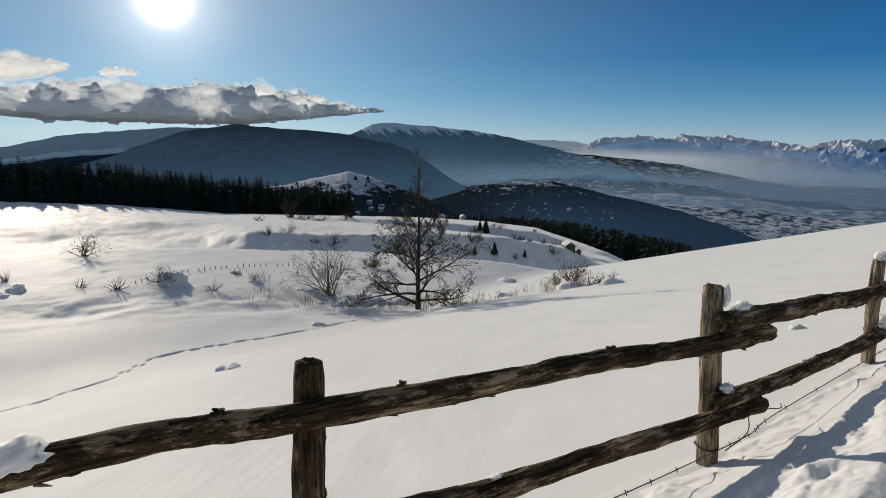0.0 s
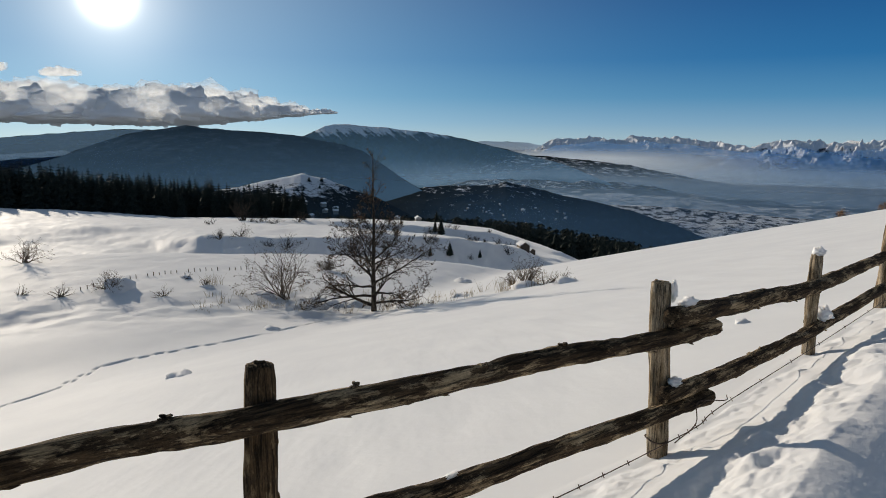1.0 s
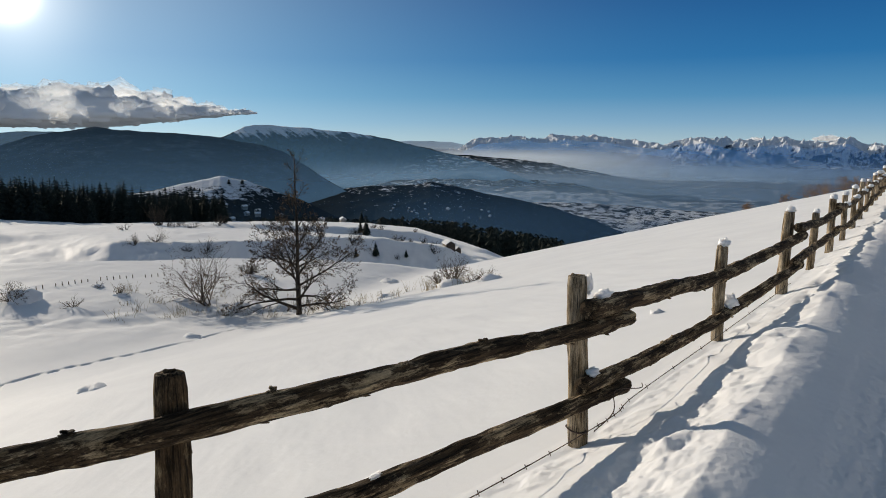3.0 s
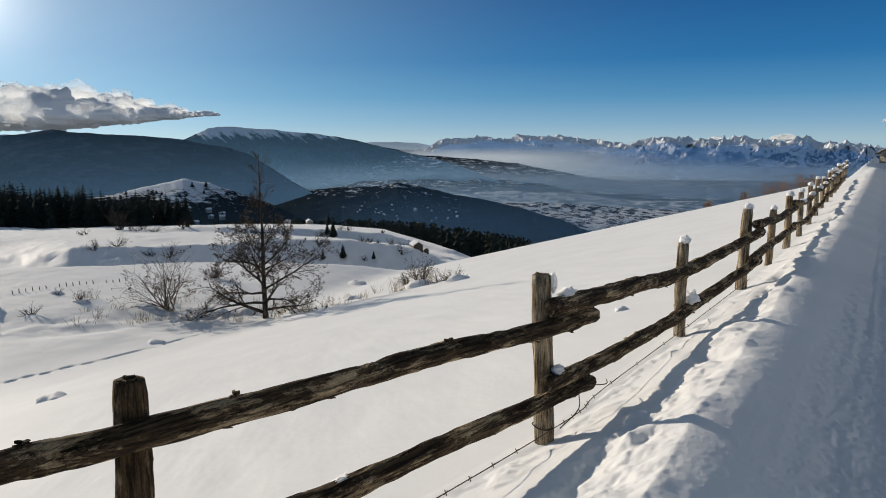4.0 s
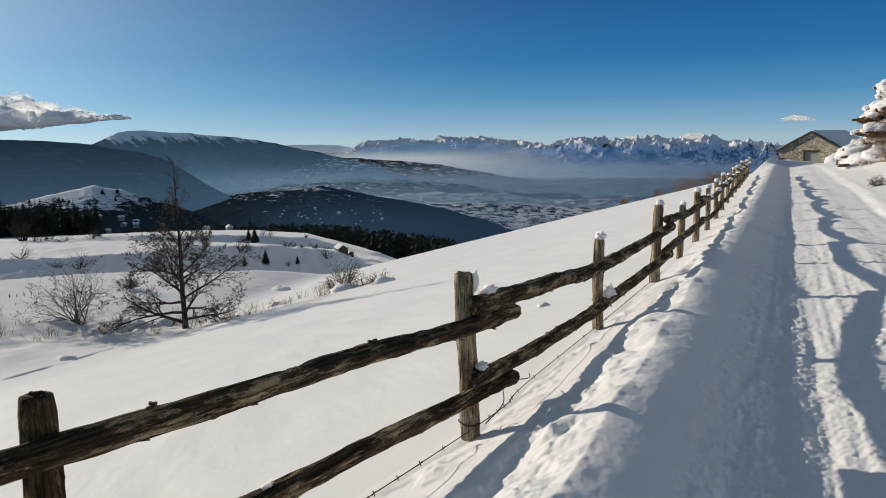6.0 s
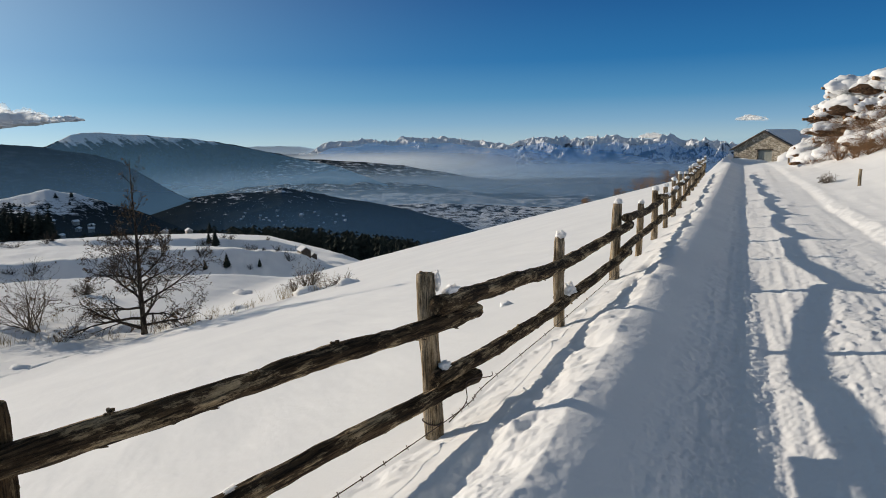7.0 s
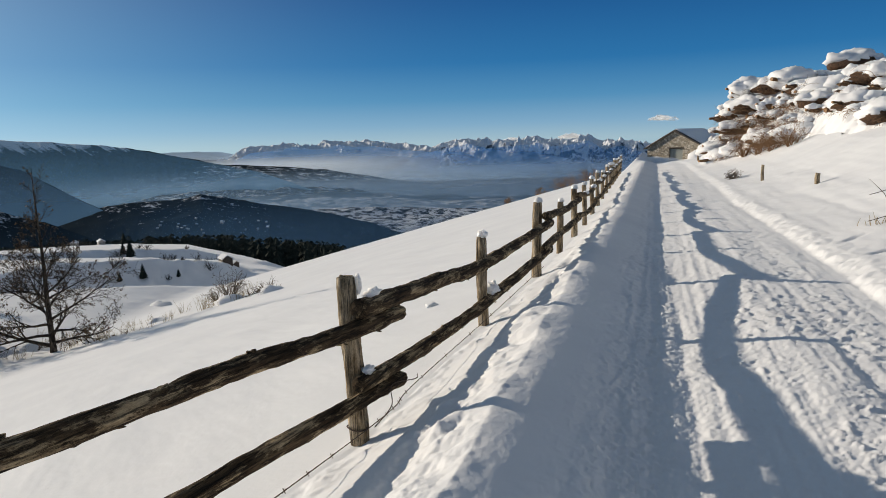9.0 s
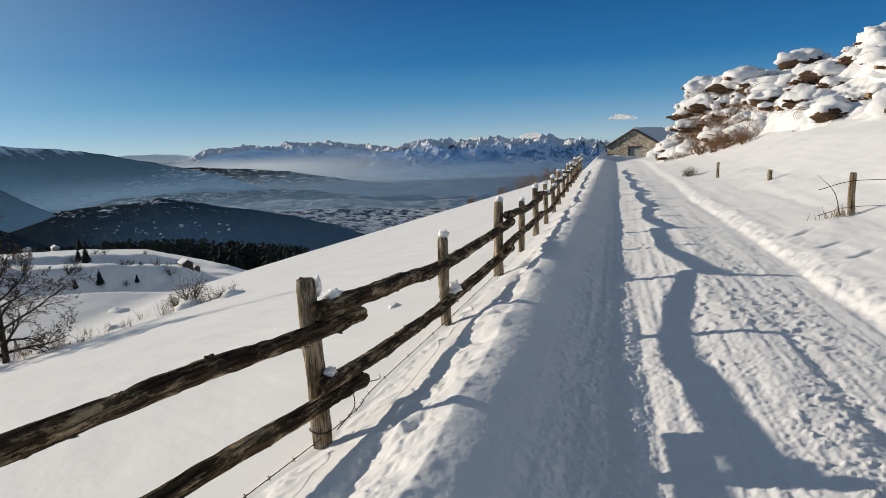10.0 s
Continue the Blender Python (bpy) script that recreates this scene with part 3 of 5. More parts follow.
def weathered_build(bark, bark2, wood, wood2, low, high):
    """Split wood with long grain, bark left in patches; the log lies along the object's z."""
    def build(n, l, p):
        tc, oi = n.new("ShaderNodeTexCoord"), n.new("ShaderNodeObjectInfo")
        sh = n.new("ShaderNodeVectorMath")
        sh.operation = "MULTIPLY_ADD"
        cb = n.new("ShaderNodeCombineXYZ")
        for k in range(3):
            l.new(oi.outputs["Random"], cb.inputs[k])
        l.new(cb.outputs[0], sh.inputs[0])
        sh.inputs[1].default_value = (17.0, 31.0, 9.0)
        l.new(tc.outputs["Object"], sh.inputs[2])

        def tex(scale, detail, along, rough):
            mp, t = n.new("ShaderNodeMapping"), n.new("ShaderNodeTexNoise")
            mp.inputs["Scale"].default_value = (1, 1, along)
            l.new(sh.outputs[0], mp.inputs["Vector"])
            l.new(mp.outputs[0], t.inputs["Vector"])
            t.inputs["Scale"].default_value, t.inputs["Detail"].default_value, t.inputs["Roughness"].default_value = scale, detail, rough
            return t

        def mixed(a, b, f, mode="MIX"):
            m = n.new("ShaderNodeMix")
            m.data_type, m.blend_type = "RGBA", mode
            for slot, v in ((0, f), (6, a), (7, b)):
                if isinstance(v, tuple):
                    m.inputs[slot].default_value = (*v, 1)
                elif isinstance(v, float):
                    m.inputs[slot].default_value = v
                else:
                    l.new(v, m.inputs[slot])
            return m.outputs[2]

        def shaped(t, lo, hi, a=0.0, b=1.0):
            r = ramp(n, [(lo, (a, a, a)), (hi, (b, b, b))])
            l.new(t.outputs[0], r.inputs[0])
            return r.outputs[0]

        patches, grain, mid, fine_t = tex(13, 9, 0.28, 0.74), tex(70, 8, 0.045, 0.72), tex(24, 7, 0.12, 0.7), tex(170, 4, 0.4, 0.6)
        base = mixed(mixed(bark, bark2, shaped(mid, 0.38, 0.66)), mixed(wood, wood2, shaped(mid, 0.4, 0.62)), shaped(patches, low, high))
        base = mixed(base, shaped(grain, 0.41, 0.55, 0.10, 1.0), 0.9, "MULTIPLY")
        base = mixed(base, shaped(fine_t, 0.35, 0.6, 0.6, 1.0), 0.8, "MULTIPLY")
        l.new(base, p.inputs["Base Color"])
        p.inputs["Roughness"].default_value = 0.9
        p.inputs["Specular IOR Level"].default_value = 0.15
        nrm = None
        for t, st, d in ((grain, 1.0, 0.012), (patches, 0.7, 0.02), (mid, 0.8, 0.015), (fine_t, 0.5, 0.003)):
            bp = n.new("ShaderNodeBump")
            bp.inputs["Strength"].default_value, bp.inputs["Distance"].default_value = st, d
            l.new(t.outputs[0], bp.inputs["Height"])
            if nrm:
                l.new(nrm, bp.inputs["Normal"])
            nrm = bp.outputs[0]
        l.new(nrm, p.inputs["Normal"])
    return build


RAIL_WOOD = material("barked_rail_wood", weathered_build((0.034, 0.021, 0.012), (0.17, 0.115, 0.065), (0.30, 0.215, 0.125), (0.66, 0.51, 0.32), 0.505, 0.56))
POST_WOOD = material("grey_post_wood", weathered_build((0.24, 0.165, 0.09), (0.52, 0.39, 0.24), (0.55, 0.42, 0.27), (0.74, 0.61, 0.44), 0.44, 0.56))
OLD_POST = material("dark_post_wood", weathered_build((0.06, 0.038, 0.02), (0.20, 0.13, 0.07), (0.26, 0.18, 0.10), (0.48, 0.36, 0.21), 0.50, 0.57))
END_WOOD = simple("cut_log_end", (0.28, 0.15, 0.07), (0.52, 0.32, 0.17), 30, 0.85, 0.5, 0.004)
TREE_BARK = material("dark_tree_bark", bark_build((0.025, 0.02, 0.016), (0.07, 0.055, 0.042), (0.16, 0.13, 0.10)))
TWIG = simple("twig_bark", (0.07, 0.052, 0.038), (0.19, 0.145, 0.105), 12, 0.85, 0.2, 0.003)
RED_TWIG = simple("reddish_brush", (0.14, 0.07, 0.03), (0.36, 0.21, 0.11), 12, 0.85, 0.2, 0.003)
DRY_LEAF = simple("dry_brown_leaf", (0.07, 0.04, 0.02), (0.20, 0.12, 0.06), 20, 0.75, 0.2, 0.002)
STRAW = simple("dry_grass", (0.20, 0.15, 0.08), (0.42, 0.34, 0.21), 20, 0.8, 0.2, 0.002)
NEEDLES = simple("dark_needles", (0.013, 0.019, 0.016), (0.040, 0.050, 0.042), 1.5, 0.85, 0.5, 0.05)
NEEDLES.node_tree.nodes["Principled BSDF"].inputs["Specular IOR Level"].default_value = 0.05
WIRE = simple("rusty_wire", (0.05, 0.03, 0.02), (0.14, 0.10, 0.08), 60, 0.6, 0.3, 0.001, metal=0.6)


class Soup:
    """Vertices and faces gathered into one mesh."""
    def __init__(self):
        self.v, self.f = [], []

    def tube(self, pts, radii, sides, caps=True, rough=0.0, seed=0, flat=1.0, ring=0.11):
        pts = [Vector(p) for p in pts]
        base = len(self.v)
        side = None
        for i, p in enumerate(pts):
            d = (pts[min(i + 1, len(pts) - 1)] - pts[max(i - 1, 0)]).normalized()
            if side is None:
                side = d.orthogonal().normalized()
            side = (side - d * side.dot(d)).normalized()
            up = d.cross(side)
            for k in range(sides):
                a = 2 * math.pi * k / sides
                rr = radii[i]
                if rough:
                    c = Vector((math.cos(a) * 1.6 + seed * 3.1, math.sin(a) * 1.6, i * ring))
                    rr *= 1 + rough * (noise.noise(c) + 0.6 * noise.noise(c * 2.7) + 0.35 * noise.noise(Vector((c.x * 3.5, c.y * 3.5, c.z * 0.8))) + (0.5 * abs(noise.noise(Vector((c.x * 5, c.y * 5, c.z * 2.2)))) if sides > 20 else 0))
                self.v.append(p + (side * math.cos(a) + up * (math.sin(a) * flat)) * rr)
        n = len(pts)
        for i in range(n - 1):
            for k in range(sides):
                q = base + i * sides
                self.f.append((q + k, q + (k + 1) % sides, q + sides + (k + 1) % sides, q + sides + k))
        if caps:
            self.f.append(tuple(base + k for k in reversed(range(sides))))
            self.f.append(tuple(base + (n - 1) * sides + k for k in range(sides)))
        return self

    def blob(self, c, rx, ry, rz, seed=0, rough=0.25, rings=8, segs=12, freq=1.5, under=1.0):
        """A lumpy rounded mass; under < 1 flattens its lower half."""
        base = len(self.v)
        c = Vector(c)
        for i in range(rings + 1):
            th = math.pi * i / rings
            for k in range(segs):
                ph = 2 * math.pi * k / segs
                n0 = Vector((math.sin(th) * math.cos(ph), math.sin(th) * math.sin(ph), math.cos(th)))
                s = 1 + rough * noise.fractal(n0 * freq + Vector((seed * 7.3, seed * 1.7, seed)), 1.0, 2.0, 3)
                z = n0.z * rz * s
                self.v.append(c + Vector((n0.x * rx * s, n0.y * ry * s, z if z > 0 else z * under)))
        for i in range(rings):
            for k in range(segs):
                a = base + i * segs
                self.f.append((a + k, a + segs + k, a + segs + (k + 1) % segs, a + (k + 1) % segs))
        return self

    def leaf(self, c, size, rng):
        a, b = rng.uniform(0, 6.28), rng.uniform(-1, 1)
        u = Vector((math.cos(a), math.sin(a), b)).normalized() * size
        w = u.cross(Vector((rng.uniform(-1, 1), rng.uniform(-1, 1), 1))).normalized() * size * 0.45
        base = len(self.v)
        c = Vector(c)
        self.v += [c, c + u * 0.5 + w, c + u * 1.1 + Vector((0, 0, -0.2 * size)), c + u * 0.5 - w]
        self.f.append((base, base + 1, base + 2, base + 3))

    def box(self, c, sx, sy, sz, rot=0.0):
        base = len(self.v)
        m = Matrix.Rotation(rot, 3, "Z")
        for dx in (-1, 1):
            for dy in (-1, 1):
                for dz in (-1, 1):
                    self.v.append(Vector(c) + m @ Vector((dx * sx / 2, dy * sy / 2, dz * sz / 2)))
        for q in ((0, 1, 3, 2), (4, 6, 7, 5), (0, 4, 5, 1), (2, 3, 7, 6), (0, 2, 6, 4), (1, 5, 7, 3)):
            self.f.append(tuple(base + i for i in q))
        return self

    def make(self, name, mat, parent=None, label="", smooth_on=True):
        return mesh_object(name, self.v, self.f, mat, parent, label, smooth_on)


def thing(name, loc, label, category, group=""):
    e = new(name)
    e.location = loc
    return tagged(e, label, category, group)


def spline(pts, n):
    """n points on a smooth line through pts."""
    pts = [Vector(p) for p in pts]
    out = []
    m = len(pts) - 1
    for i in range(n):
        t = i / (n - 1) * m
        k = min(int(t), m - 1)
        t -= k
        p1, p2 = pts[k], pts[k + 1]
        p0 = pts[k - 1] if k > 0 else p1 * 2 - p2
        p3 = pts[k + 2] if k + 2 <= m else p2 * 2 - p1
        out.append(0.5 * ((2 * p1) + (p2 - p0) * t + (2 * p0 - 5 * p1 + 4 * p2 - p3) * t * t + (3 * p1 - p0 - 3 * p2 + p3) * t ** 3))
    return out


# ---- wooden fence along the road ----
fence = thing("wooden_fence", (0, 0, 0), "weathered rustic fence of round posts and barked rails in snow", "fence")
rng = random.Random(4)
POSTS = [(-1.15, 1.0, 0.058, 0.0, 0.0), (1.256, 1.06, 0.056, 0.0, 0.0), (3.72, 1.06, 0.058, -0.03, 0.0), (6.12, 0.84, 0.047, 0.0, 0.0), (8.5, 0.94, 0.058, 0.0, 0.0),
         (10.9, 0.82, 0.048, 0.0, 0.0), (13.2, 0.93, 0.056, 0.0, 0.0), (15.6, 0.9, 0.05, 0.0, 0.0)]
POSTS += [(18.0 + 2.4 * i, 0.92 + 0.06 * math.sin(i * 2.3), 0.055, 0.02 * math.sin(i * 5.1), 0.0) for i in range(10)]
tops = []
for i, (py, ph, pr, leanx, leany) in enumerate(POSTS):
    px = float(fence_x(py))
    pz = float(foot_z(py))
    n = 26
    pts, rad = [], []
    for k in range(n):
        s = k / (n - 1)
        z = pz - 0.35 + (ph + 0.35) * s
        pts.append((px + leanx * (s - 0.4) + 0.012 * math.sin(3 * s + i), py + leany * s + 0.012 * math.cos(4 * s + i * 2), z))
        bulge = 1.18 - 0.2 * s if i == 1 else 1.06 - 0.08 * s
        rad.append(pr * bulge * (0.93 if k in (0, n - 1) else 1.0))
    m = Soup().tube(pts, rad, 28 if i < 6 else 16, True, 0.19, i + 1, ring=0.14)
    # knots, and the cut top, dished and split
    rk = random.Random(60 + i)
    for _ in range(7 if i < 6 else 2):
        k, a = rk.randrange(9, n - 3), rk.uniform(0, 6.28)
        m.blob(Vector(pts[k]) + Vector((math.cos(a), math.sin(a), 0)) * rad[k] * 0.93, pr * 0.24, pr * 0.24, pr * 0.4, rk.random() * 9, 0.5, 6, 8)
    for k in range(7):
        a = 0.9 * k + rk.uniform(0, 0.5)
        m.blob(Vector(pts[-1]) + Vector((math.cos(a), math.sin(a), 0)) * pr * 0.5 + Vector((0, 0, -0.012)), pr * 0.34, pr * 0.34, 0.014 + 0.01 * rk.random(), rk.random() * 9, 0.4, 6, 8)
    m.make("post", POST_WOOD if i > 1 else OLD_POST, fence)
    tops.append(Vector(pts[-1]))


def rail(points, radius, seed, taper=0.0, chips=()):
    near = points[0][1] < 6
    n = max(24, int((40 if near else 15) * (Vector(points[-1]) - Vector(points[0])).length))
    pts = spline(points, n)
    for k, p in enumerate(pts):
        p += Vector((0, 0, 0.014 * noise.noise(Vector((p.y * 1.3, seed, 0))) + 0.006 * noise.noise(Vector((p.y * 6, seed, 3)))))
    rad = [radius * (1 + taper * (0.5 - k / n)) * (0.82 if k in (0, n - 1) else 1.0) for k in range(n)]
    s = Soup().tube(pts, rad, 30 if near else 14, True, 0.17, seed, ring=0.07 if near else 0.15)
    # knots and torn bark
    r2 = random.Random(seed)
    for _ in range(5):
        k = r2.randrange(3, n - 3)
        s.blob(pts[k] + Vector((r2.uniform(-0.3, 0.5) * radius, 0, radius * r2.uniform(0.5, 0.95))), 0.022, 0.035, 0.014, r2.random() * 9, 0.5, 5, 7)
    for cy in chips:
        k = min(range(n), key=lambda q: abs(pts[q].y - cy))
        for _ in range(9):
            c = pts[k] + Vector((r2.uniform(-0.4, 0.2) * radius, r2.uniform(-0.02, 0.02), radius * r2.uniform(1.0, 1.3)))
            s.box(c, r2.uniform(0.008, 0.02), r2.uniform(0.006, 0.024), r2.uniform(0.004, 0.012), r2.uniform(0, 3))
    # splinters and torn bark hanging under the log
    for _ in range(10 if near else 4):
        k = r2.randrange(3, n - 4)
        a = pts[k] + Vector((r2.uniform(0, 0.7) * radius, 0, -radius * r2.uniform(0.7, 0.98)))
        s.tube([a, a + Vector((0.004, 0.02, -0.008)), a + Vector((0.006, 0.045, -0.006 - 0.014 * r2.random()))], [0.008, 0.006, 0.002], 5)
    # the mesh lies along its own z, so that the bark's grain follows the log
    p0, p1 = Vector(points[0]), Vector(points[-1])
    m = Matrix.Translation(p0) @ (p1 - p0).to_track_quat("Z", "X").to_matrix().to_4x4()
    inv = m.inverted()
    s.v = [inv @ Vector(v) for v in s.v]
    s.make("rail", RAIL_WOOD, fence).matrix_local = m


rail([(-2.22, -1.6, 0.64), (-2.19, 0.47, 0.617), (-2.02, 1.21, 0.594), (-1.86, 2.2, 0.54), (-1.76, 2.86, 0.499), (-1.63, 3.63, 0.447), (-1.55, 4.21, 0.42)], 0.0505, 11, 0.0, (0.93, 1.6, 2.78))
rail([(-1.60, 3.64, 0.575), (-1.525, 4.74, 0.497), (-1.415, 6.02, 0.425), (-1.21, 8.41, 0.479), (-1.2, 8.7, 0.48)], 0.055, 12, 0.25)
rail([(-1.21, 8.38, 0.60), (-1.27, 10.82, 0.43), (-1.3, 13.13, 0.38), (-1.31, 13.45, 0.37)], 0.052, 13)
rail([(-2.24, -1.6, 0.14), (-2.03, 1.22, 0.10), (-1.86, 2.2, 0.05), (-1.64, 3.63, -0.005), (-1.56, 4.2, -0.04)], 0.05, 14)
rail([(-1.61, 3.62, 0.105), (-1.53, 4.75, 0.045), (-1.41, 6.02, 0.06), (-1.22, 8.4, 0.144), (-1.21, 8.7, 0.14)], 0.05, 15)
rail([(-1.22, 8.35, 0.21), (-1.28, 10.82, 0.11), (-1.31, 13.14, 0.02), (-1.31, 13.4, 0.02)], 0.05, 16)
for i in range(6, len(POSTS) - 2, 2):
    y0, y1, y2 = POSTS[i][0], POSTS[i + 1][0], POSTS[i + 2][0]
    for hz, sd in ((0.72, 40), (0.32, 70)):
        pts = [(float(fence_x(y)) + 0.10, y, float(foot_z(y)) + hz + dz) for y, dz in ((y0 - 0.2, 0.1), (y1, 0.0), (y2 + 0.25, 0.02))]
        rail(pts, 0.05, sd + i)

# snow left on the fence
def clump(c, rx, ry, rz, seed, label="small clump of fresh snow caught on the fence"):
    m = Soup().blob((0, 0, 0), rx, ry, rz, seed, 0.5, 18, 24, 2.3, 0.6)
    ob = m.make("snow_clump", CLUMP_SNOW)
    ob.location = c
    return tagged(ob, label, "snow", "snow clumps on the fence")


clump((-1.59, 3.84, 0.63), 0.042, 0.085, 0.03, 1)
clump((-1.652, 3.762, 0.685), 0.024, 0.026, 0.07, 2)
clump((-1.60, 3.74, 0.165), 0.035, 0.05, 0.03, 3)
clump((-1.39, 6.22, 0.145), 0.065, 0.085, 0.07, 4)
clump((-2.12, 0.33, 0.685), 0.06, 0.10, 0.05, 5, "crumbly patch of snow stuck to the fence rail")
clump((-1.90, 2.10, 0.075), 0.03, 0.07, 0.025, 6)
for i in range(3, len(POSTS)):
    s = 0.85 if i < 6 else 1.0 + 0.5 * rng.random()
    clump(tops[i] + Vector((0.01, 0.0, 0.02)), 0.052 * s, 0.056 * s, 0.05 * s, 20 + i, "rounded cap of snow on a fence post")
for i in range(7, len(POSTS)):
    clump((float(fence_x(POSTS[i][0] - 0.9)) + 0.1, POSTS[i][0] - 0.9, float(foot_z(POSTS[i][0])) + 0.79), 0.06, 0.28, 0.05, 60 + i, "strip of snow lying along a fence rail")

# loose barbed wire along the foot of the fence
wire = thing("barbed_wire", (0, 0, 0), "rusty barbed wire strung low along the fence", "wire")
wp = spline([(-1.95, 0.4, -0.08), (-1.72, 2.2, -0.12), (-1.62, 2.94, -0.13), (-1.6, 3.72, -0.2), (-1.53, 4.0, -0.16), (-1.5, 4.3, -0.11), (-1.4, 6.13, -0.1), (-1.25, 8.5, -0.05)], 160)
Soup().tube(wp, [0.003] * len(wp), 5).make("strand", WIRE, wire)
for k in range(4, len(wp) - 2, 7):
    p = wp[k]
    s = Soup()
    s.tube([p + Vector((-0.009, 0.004, 0.011)), p + Vector((0.009, -0.004, -0.011))], [0.003, 0.0025], 4)
    s.tube([p + Vector((-0.008, -0.005, -0.010)), p + Vector((0.008, 0.005, 0.011))], [0.003, 0.0025], 4)
    s.make("barb", WIRE, wire)
loop = spline([(-1.57, 3.73, -0.2), (-1.5, 3.85, -0.1), (-1.53, 3.95, 0.0), (-1.44, 4.15, -0.02), (-1.5, 4.35, -0.06)], 24)
Soup().tube(loop, [0.0035] * 24, 5).make("loose_end", WIRE, wire)
ring = [(-1.68 + 0.066 * math.cos(a), 3.72 + 0.066 * math.sin(a), -0.2 + 0.008 * math.sin(2 * a)) for a in np.linspace(0, 6.28, 20)]
Soup().tube(ring, [0.005] * 20, 5).make("tie", WIRE, wire)


# ---- bare trees and bushes ----
def branch(soup, tips, p, d, length, r0, depth, rng, droop, sides=5):
    n = 6 if depth > 1 else 4
    pts, rad = [p], [r0]
    q, v = Vector(p), Vector(d).normalized()
    for i in range(n):
        v = (v + Vector((rng.uniform(-1, 1), rng.uniform(-1, 1), rng.uniform(-1, 1))) * 0.16 + Vector((0, 0, droop / n))).normalized()
        q = q + v * (length / n)
        pts.append(q)
        rad.append(max(r0 * (1 - 0.8 * (i + 1) / n), 0.0035))
        if depth > 0 and i >= 1:
            for _ in range(2 if depth > 1 else rng.choice((1, 2))):
                ax = v.orthogonal().normalized()
                ax.rotate(Matrix.Rotation(rng.uniform(0, 6.28), 3, v))
                nd = (v * rng.uniform(0.7, 1.1) + ax * rng.uniform(0.5, 0.9)).normalized()
                branch(soup, tips, q, nd, length * rng.uniform(0.28, 0.5) * (1.15 - 0.5 * i / n), rad[-1] * 0.6, depth - 1, rng, droop * 0.4, 4 if depth > 1 else 3)
    soup.tube(pts, rad, sides, False)
    tips.append(q)


def bare_tree(loc, height, trunk_r, seed, label, reach=1.0, leaves=1.0):
    rng = random.Random(seed)
    t = thing("bare_tree", loc, label, "tree")
    n = 16
    pts = [Vector((0.06 * math.sin(k * 0.7 + seed) * k / n, 0.06 * math.cos(k * 0.6) * k / n, -0.2 + (height + 0.1) * k / n)) for k in range(n + 1)]
    rad = [trunk_r * (1.25 if k == 0 else 1.0) * (1 - 0.93 * (k / n) ** 0.9) + 0.004 for k in range(n + 1)]
    Soup().tube(pts, rad, 10, True, 0.12, seed).make("trunk", TREE_BARK, t)
    tips, low = [], []
    h, a = height * 0.06, rng.uniform(0, 6)
    while h < height * 0.97:
        f = h / height
        a += 2.4 + rng.uniform(-0.5, 0.5)
        if f < 0.5:
            L = reach * height * (0.40 - 0.34 * f) * rng.uniform(0.65, 1.1)
            el, droop = (rng.uniform(0.35, 1.0), rng.uniform(-0.1, 0.35)) if f > 0.2 else (rng.uniform(0.0, 0.6), rng.uniform(-0.7, 0.0))
        else:
            L = reach * height * (0.23 - 0.17 * f) * rng.uniform(0.7, 1.2)
            el, droop = rng.uniform(0.7, 1.1), 0.25
        k = f * n
        p = pts[int(k)].lerp(pts[min(int(k) + 1, n)], k - int(k)) + Vector((0, 0, 0))
        s = Soup()
        tp = []
        branch(s, tp, p, (math.cos(a) * math.cos(el), math.sin(a) * math.cos(el), math.sin(el)), L, max((0.58 if f < 0.35 else 0.42) * rad[int(k)], 0.012), 3 if L > 0.9 else 2, rng, droop)
        s.make("limb", TREE_BARK, t)
        tips += tp
        if f < 0.4:
            low += tp
        h += height * (rng.uniform(0.014, 0.03) if f < 0.45 else rng.uniform(0.026, 0.045))
    lf = Soup()
    for p in tips:
        if rng.random() < 0.11 * leaves:
            lf.leaf(p, rng.uniform(0.05, 0.10), rng)
    for p in low:
        if rng.random() < 0.24 * leaves:
            lf.leaf(p, rng.uniform(0.04, 0.09), rng)
    lf.make("dry_leaves", DRY_LEAF, t, smooth_on=False)
    return t


def on_ground(x, y, sink=0.0):
    return (x, y, gz(x, y) - sink)


bare_tree(on_ground(-20.91, 18.92), 6.75, 0.11, 3, "leafless dark tree with a few brown leaves in the snow", 1.15)
def shrub(loc, height, spread, stems, seed, label, mat=TWIG, depth=2, leaves=0.0, name="bush", group="", thick=1.0):
    rng = random.Random(seed)
    t = thing(name, loc, label, "bush", group)
    tips = []
    for i in range(stems):
        a, el = rng.uniform(0, 6.28), rng.uniform(0.55, 1.45)
        s = Soup()
        d = Vector((math.cos(a) * math.cos(el) * spread, math.sin(a) * math.cos(el) * spread, math.sin(el)))
        branch(s, tips, Vector((rng.uniform(-.12, .12) * spread * height, rng.uniform(-.12, .12) * spread * height, -0.05)), d, height * rng.uniform(0.6, 1.05), (0.012 + 0.006 * height) * thick, depth, rng, rng.uniform(-0.4, 0.2))
        s.make("stem", mat, t)
    if leaves:
        lf = Soup()
        for p in tips:
            if rng.random() < leaves:
                lf.leaf(p, rng.uniform(0.04, 0.09), rng)
        if lf.f:
            lf.make("dry_leaves", DRY_LEAF, t, smooth_on=False)
    return t


